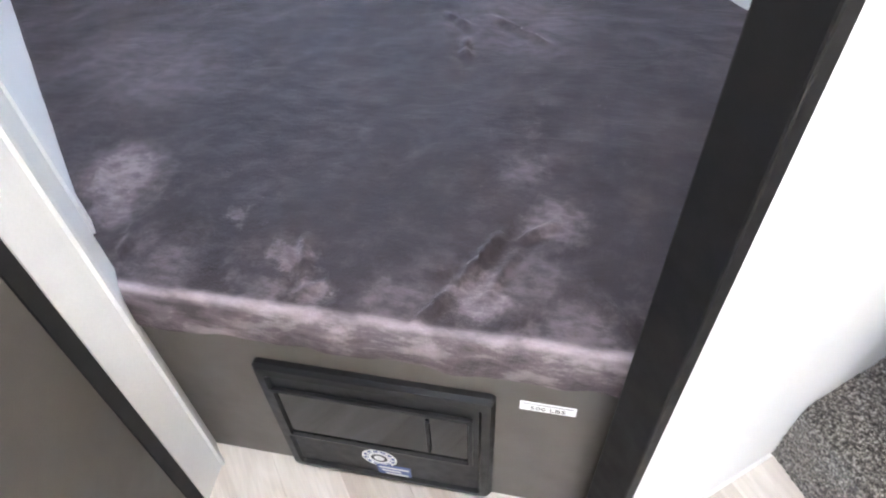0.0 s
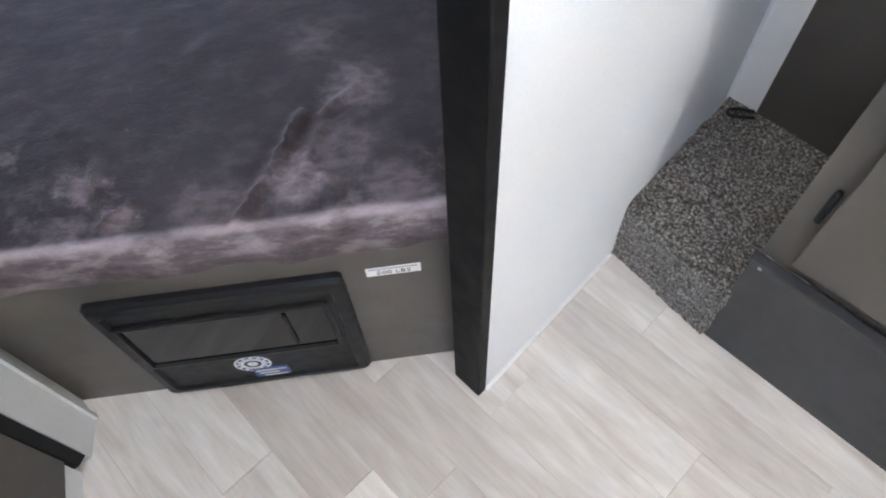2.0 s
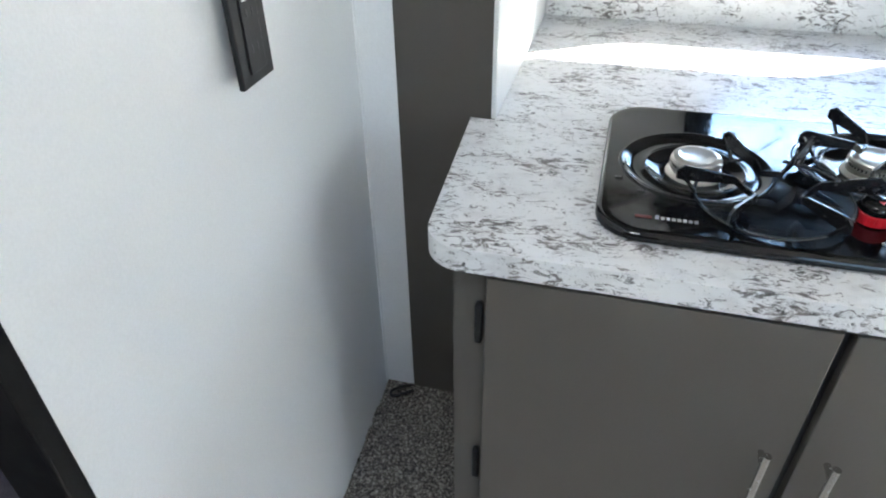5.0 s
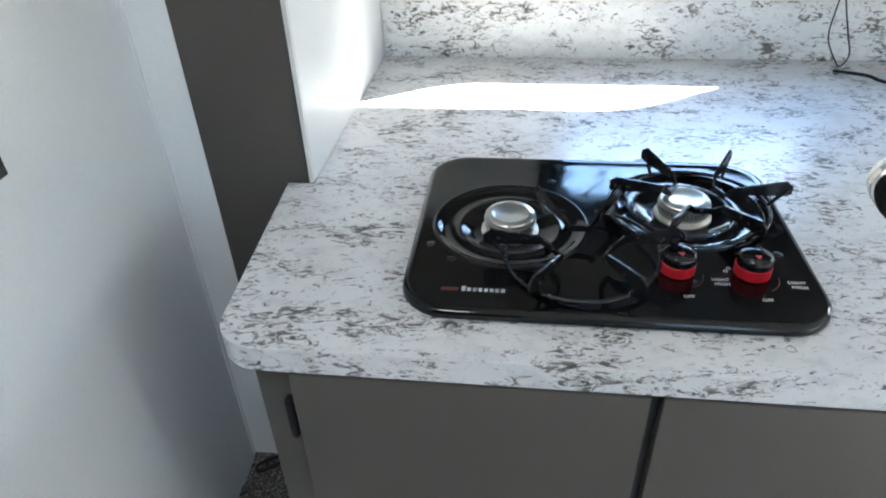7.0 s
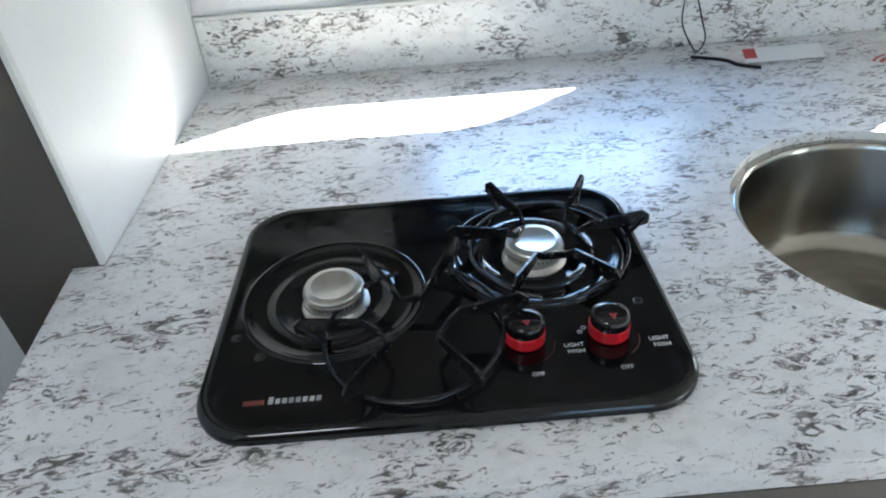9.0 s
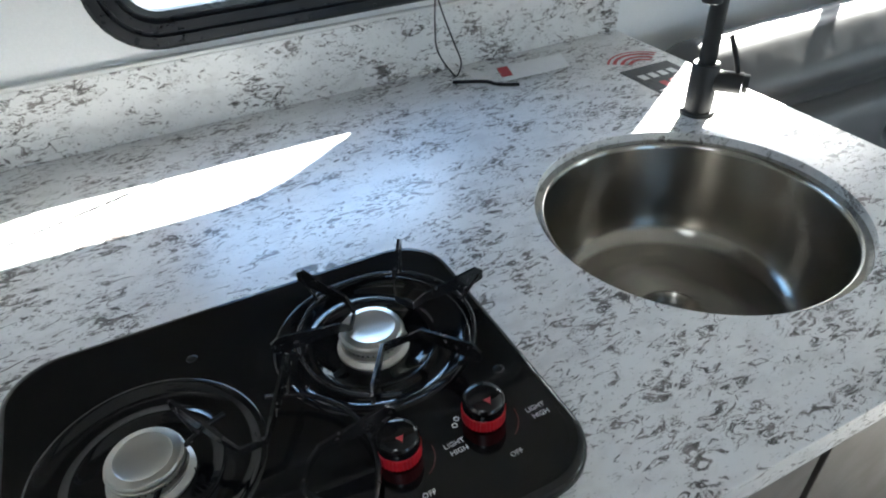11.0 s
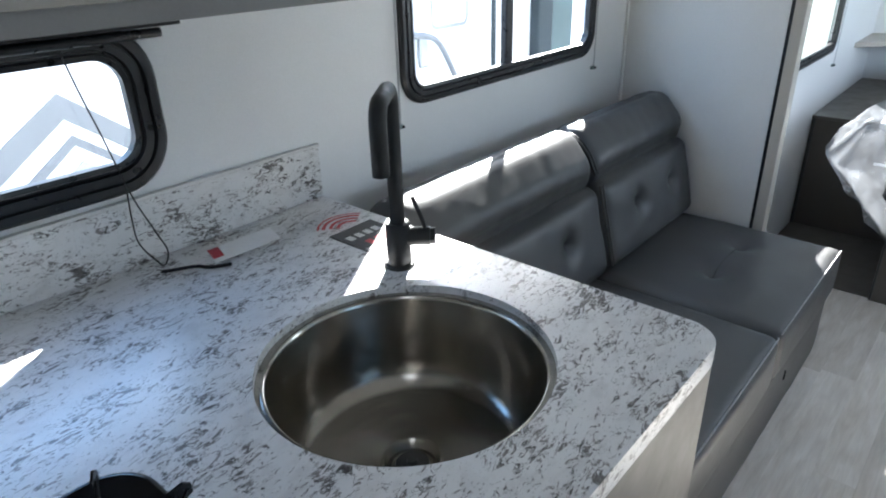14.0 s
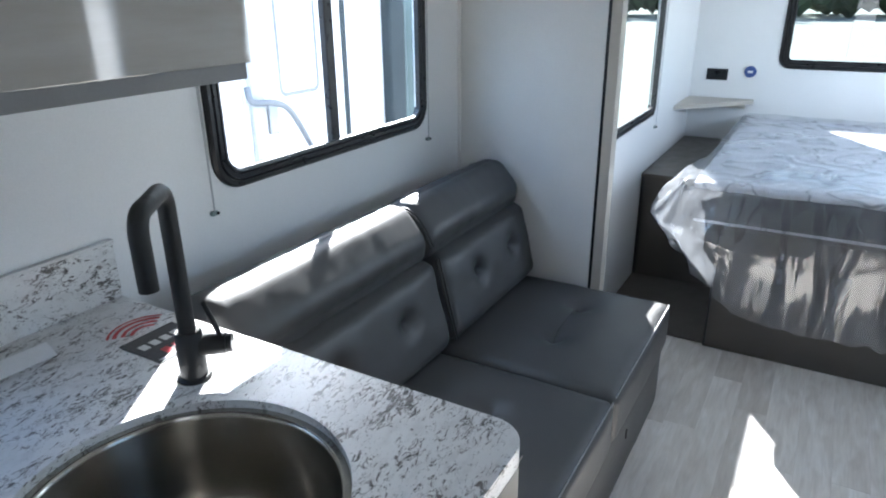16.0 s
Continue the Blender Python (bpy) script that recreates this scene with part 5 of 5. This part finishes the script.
# polythene wrap: over the top, then hanging down the side and the foot in folds
bm = bmesh.new()
gx, gy = 60, 76
g = [[None] * (gy + 1) for _ in range(gx + 1)]
for i in range(gx + 1):
    for j in range(gy + 1):
        q = Vector((BX - 0.012 + (FRONT - 0.03 - BX) * i / gx, -0.56 + 1.613 * j / gy, 0.789))
        q.z += 0.010 * abs(noise.noise(q * 4)) + 0.003 * noise.noise(q * 14) - (0.006 if i == 0 or j == gy else 0)
        g[i][j] = bm.verts.new(q)
for i in range(gx):
    for j in range(gy):
        bm.faces.new((g[i][j], g[i + 1][j], g[i + 1][j + 1], g[i][j + 1]))
# narrow standing folds: column, slant, height
FOLDS = ((2, 3, 0.03), (5, 4, 0.022), (9, 1, 0.014), (13, -3, 0.018), (19, 2, 0.012), (24, 5, 0.016), (31, -4, 0.012), (40, 3, 0.014), (52, 2, 0.012), (-4, -3, 0.02), (-12, -2, 0.016))
edge = [g[i][gy] for i in range(gx, -1, -1)] + [g[0][j] for j in range(gy - 1, -1, -1)]
ncol = len(edge)
prev = edge
nv = 44
for k in range(1, nv + 1):
    v = k / nv
    row = []
    for c, top_v in enumerate(edge):
        q0 = top_v.co
        u = (c - gx) / 20.0
        corner = math.exp(-(u / 0.5) ** 2)
        outx = -1.0 if c >= gx else -0.2 * corner
        outy = 1.0 if c <= gx else 0.9 * corner
        o = Vector((outx if c > gx else outx - 0.8 * corner, outy, 0)).normalized()
        length = 0.61 - 0.28 * math.exp(-((c - gx) / 9.0) ** 2) if c > gx else 0.30
        length += 0.03 * noise.noise(Vector((c * 0.35, 0, 7)))
        flare = 0.020 * v + 0.150 * corner * max(0.0, 1 - abs(v - 0.5) / 0.56) + 0.012 * v * v * noise.noise(Vector((c * 0.42, v * 1.2, 3)))
        flare += 0.09 * math.exp(-((c - gx + 9) / 5.0) ** 2) * math.sin(math.pi * min(1.0, v * 0.9 + 0.1))
        flare += 0.006 * v * (0.5 + 0.5 * math.sin(c * 0.55 + 2.5 * noise.noise(Vector((c * 0.2, v, 0)))))
        for fold, lean_, high in FOLDS:
            flare += high * math.exp(-((c - gx - fold - lean_ * v) / 0.8) ** 2) * min(1.0, 4 * v)
        q = q0 + o * (flare + 0.004)
        kink = noise.noise(Vector((c * 0.16, v * 5.0, 9))) ** 2
        q += o * (0.022 * abs(noise.noise(Vector((c * 0.13 + v * 2.0, v * 4.5, 5)))) + 0.016 * abs(noise.noise(Vector((c * 0.30 - v * 3.0, v * 7, 2)))) * v) * (0.14 + corner) + Vector((0, 0.01 * kink * corner, 0))
        q.z = q0.z - length * v + 0.02 * noise.noise(Vector((c * 0.3, v * 4, 1)))
        row.append(bm.verts.new(q))
    for c in range(ncol - 1):
        bm.faces.new((prev[c], prev[c + 1], row[c + 1], row[c]))
    prev = row
tagged(part("plastic_wrap", bm, M_POLY, smooth=180), "clear wrinkled polythene wrap draped over the mattress", "plastic wrap")

stand = thing("bedside_cabinet", "low dark taupe bedside cabinet against the wall", "cabinet")
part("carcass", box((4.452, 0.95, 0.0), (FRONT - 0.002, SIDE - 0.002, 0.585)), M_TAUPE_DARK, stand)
part("top", box((4.442, 0.945, 0.5855), (FRONT - 0.002, SIDE - 0.002, 0.602), 0.002), M_TAUPE, stand)
part("edge_strip", box((4.445, SIDE - 0.02, 0.0), (4.4515, SIDE - 0.003, 0.585)), M_INK, stand)
sh = thing("corner_shelf", "triangular grey wooden corner shelf above the bedside cabinet", "shelf")
part("board", prism([(5.10, SIDE - 0.001), (FRONT - 0.001, SIDE - 0.001), (FRONT - 0.001, 1.015), (FRONT - 0.05, 1.015)], 0.848, 0.872), M_BEIGE, sh)
part("cleat", box((FRONT - 0.06, 1.06, 0.820), (FRONT - 0.001, 1.38, 0.8475)), M_BEIGE, sh)
out2 = thing("wall_outlet", "black power outlet on the end wall beside the window", "outlet")
part("cover_plate", box((FRONT - 0.008, 1.195, 0.984), (FRONT - 0.0005, 1.325, 1.056), 0.002), M_BLACK, out2)
part("socket_insert", box((FRONT - 0.010, 1.215, 0.998), (FRONT - 0.0081, 1.305, 1.042), 0.001), M_ENAMEL, out2)
usb = thing("charging_port", "round charging port with a blue lit ring", "charger port")
ring = lathe([(0.036, 0.0), (0.036, 0.006), (0.028, 0.009), (0.0, 0.009)], 28)
part("bezel", ring, M_BLUE, usb, smooth=40).matrix_basis = pose(FRONT - 0.0005, 1.063, 1.044, 0, -90, 0)
part("port", box((FRONT - 0.011, 1.048, 1.037), (FRONT - 0.0096, 1.078, 1.051)), M_INK_WHITE, usb)

# ---- floor planks ----
floor = tagged(part("floor", box((REAR, OPP, -0.06), (FRONT, WALL, -0.0025)), M_JOINT), kind="structure")
PW, PL = 0.1127, 0.985
rng = random.Random(11)
known = {1: -0.160, 2: 0.046, 3: 0.370, 5: 0.147, -2: -0.200}
lib = {}


def plank_mesh(length):
    key = round(length, 3)
    if key not in lib:
        bm = bmesh.new()
        add_box(bm, (0, 0.0001, -0.0023), (length, PW - 0.0001, 0.0))
        for v in bm.verts:
            if v.co.z > -0.001:
                v.co.x += 0.0002 if v.co.x < length / 2 else -0.0002
                v.co.y += 0.0002 if v.co.y < PW / 2 else -0.0002
        me = bpy.data.meshes.new("plank")
        bm.to_mesh(me)
        bm.free()
        me.materials.append(M_PLANK)
        lib[key] = me
    return lib[key]


row0 = int(math.ceil((OPP - 0.368) / PW))
row1 = int(math.floor((1.30 - 0.368) / PW))
for r in range(row0, row1 + 1):
    y = 0.368 + PW * (r - 1)
    if y + PW > 1.31:
        continue
    x = known.get(r, rng.uniform(-0.5, 0.4))
    while x > -0.75:
        x -= PL
    while x < FRONT:
        a, b = max(x, -0.75), min(x + PL, FRONT)
        if b - a > 0.02:
            ob = new("plank", plank_mesh(b - a - 0.0006))
            ob.location = (a, y, 0)
            ob.parent = floor
        x += PL
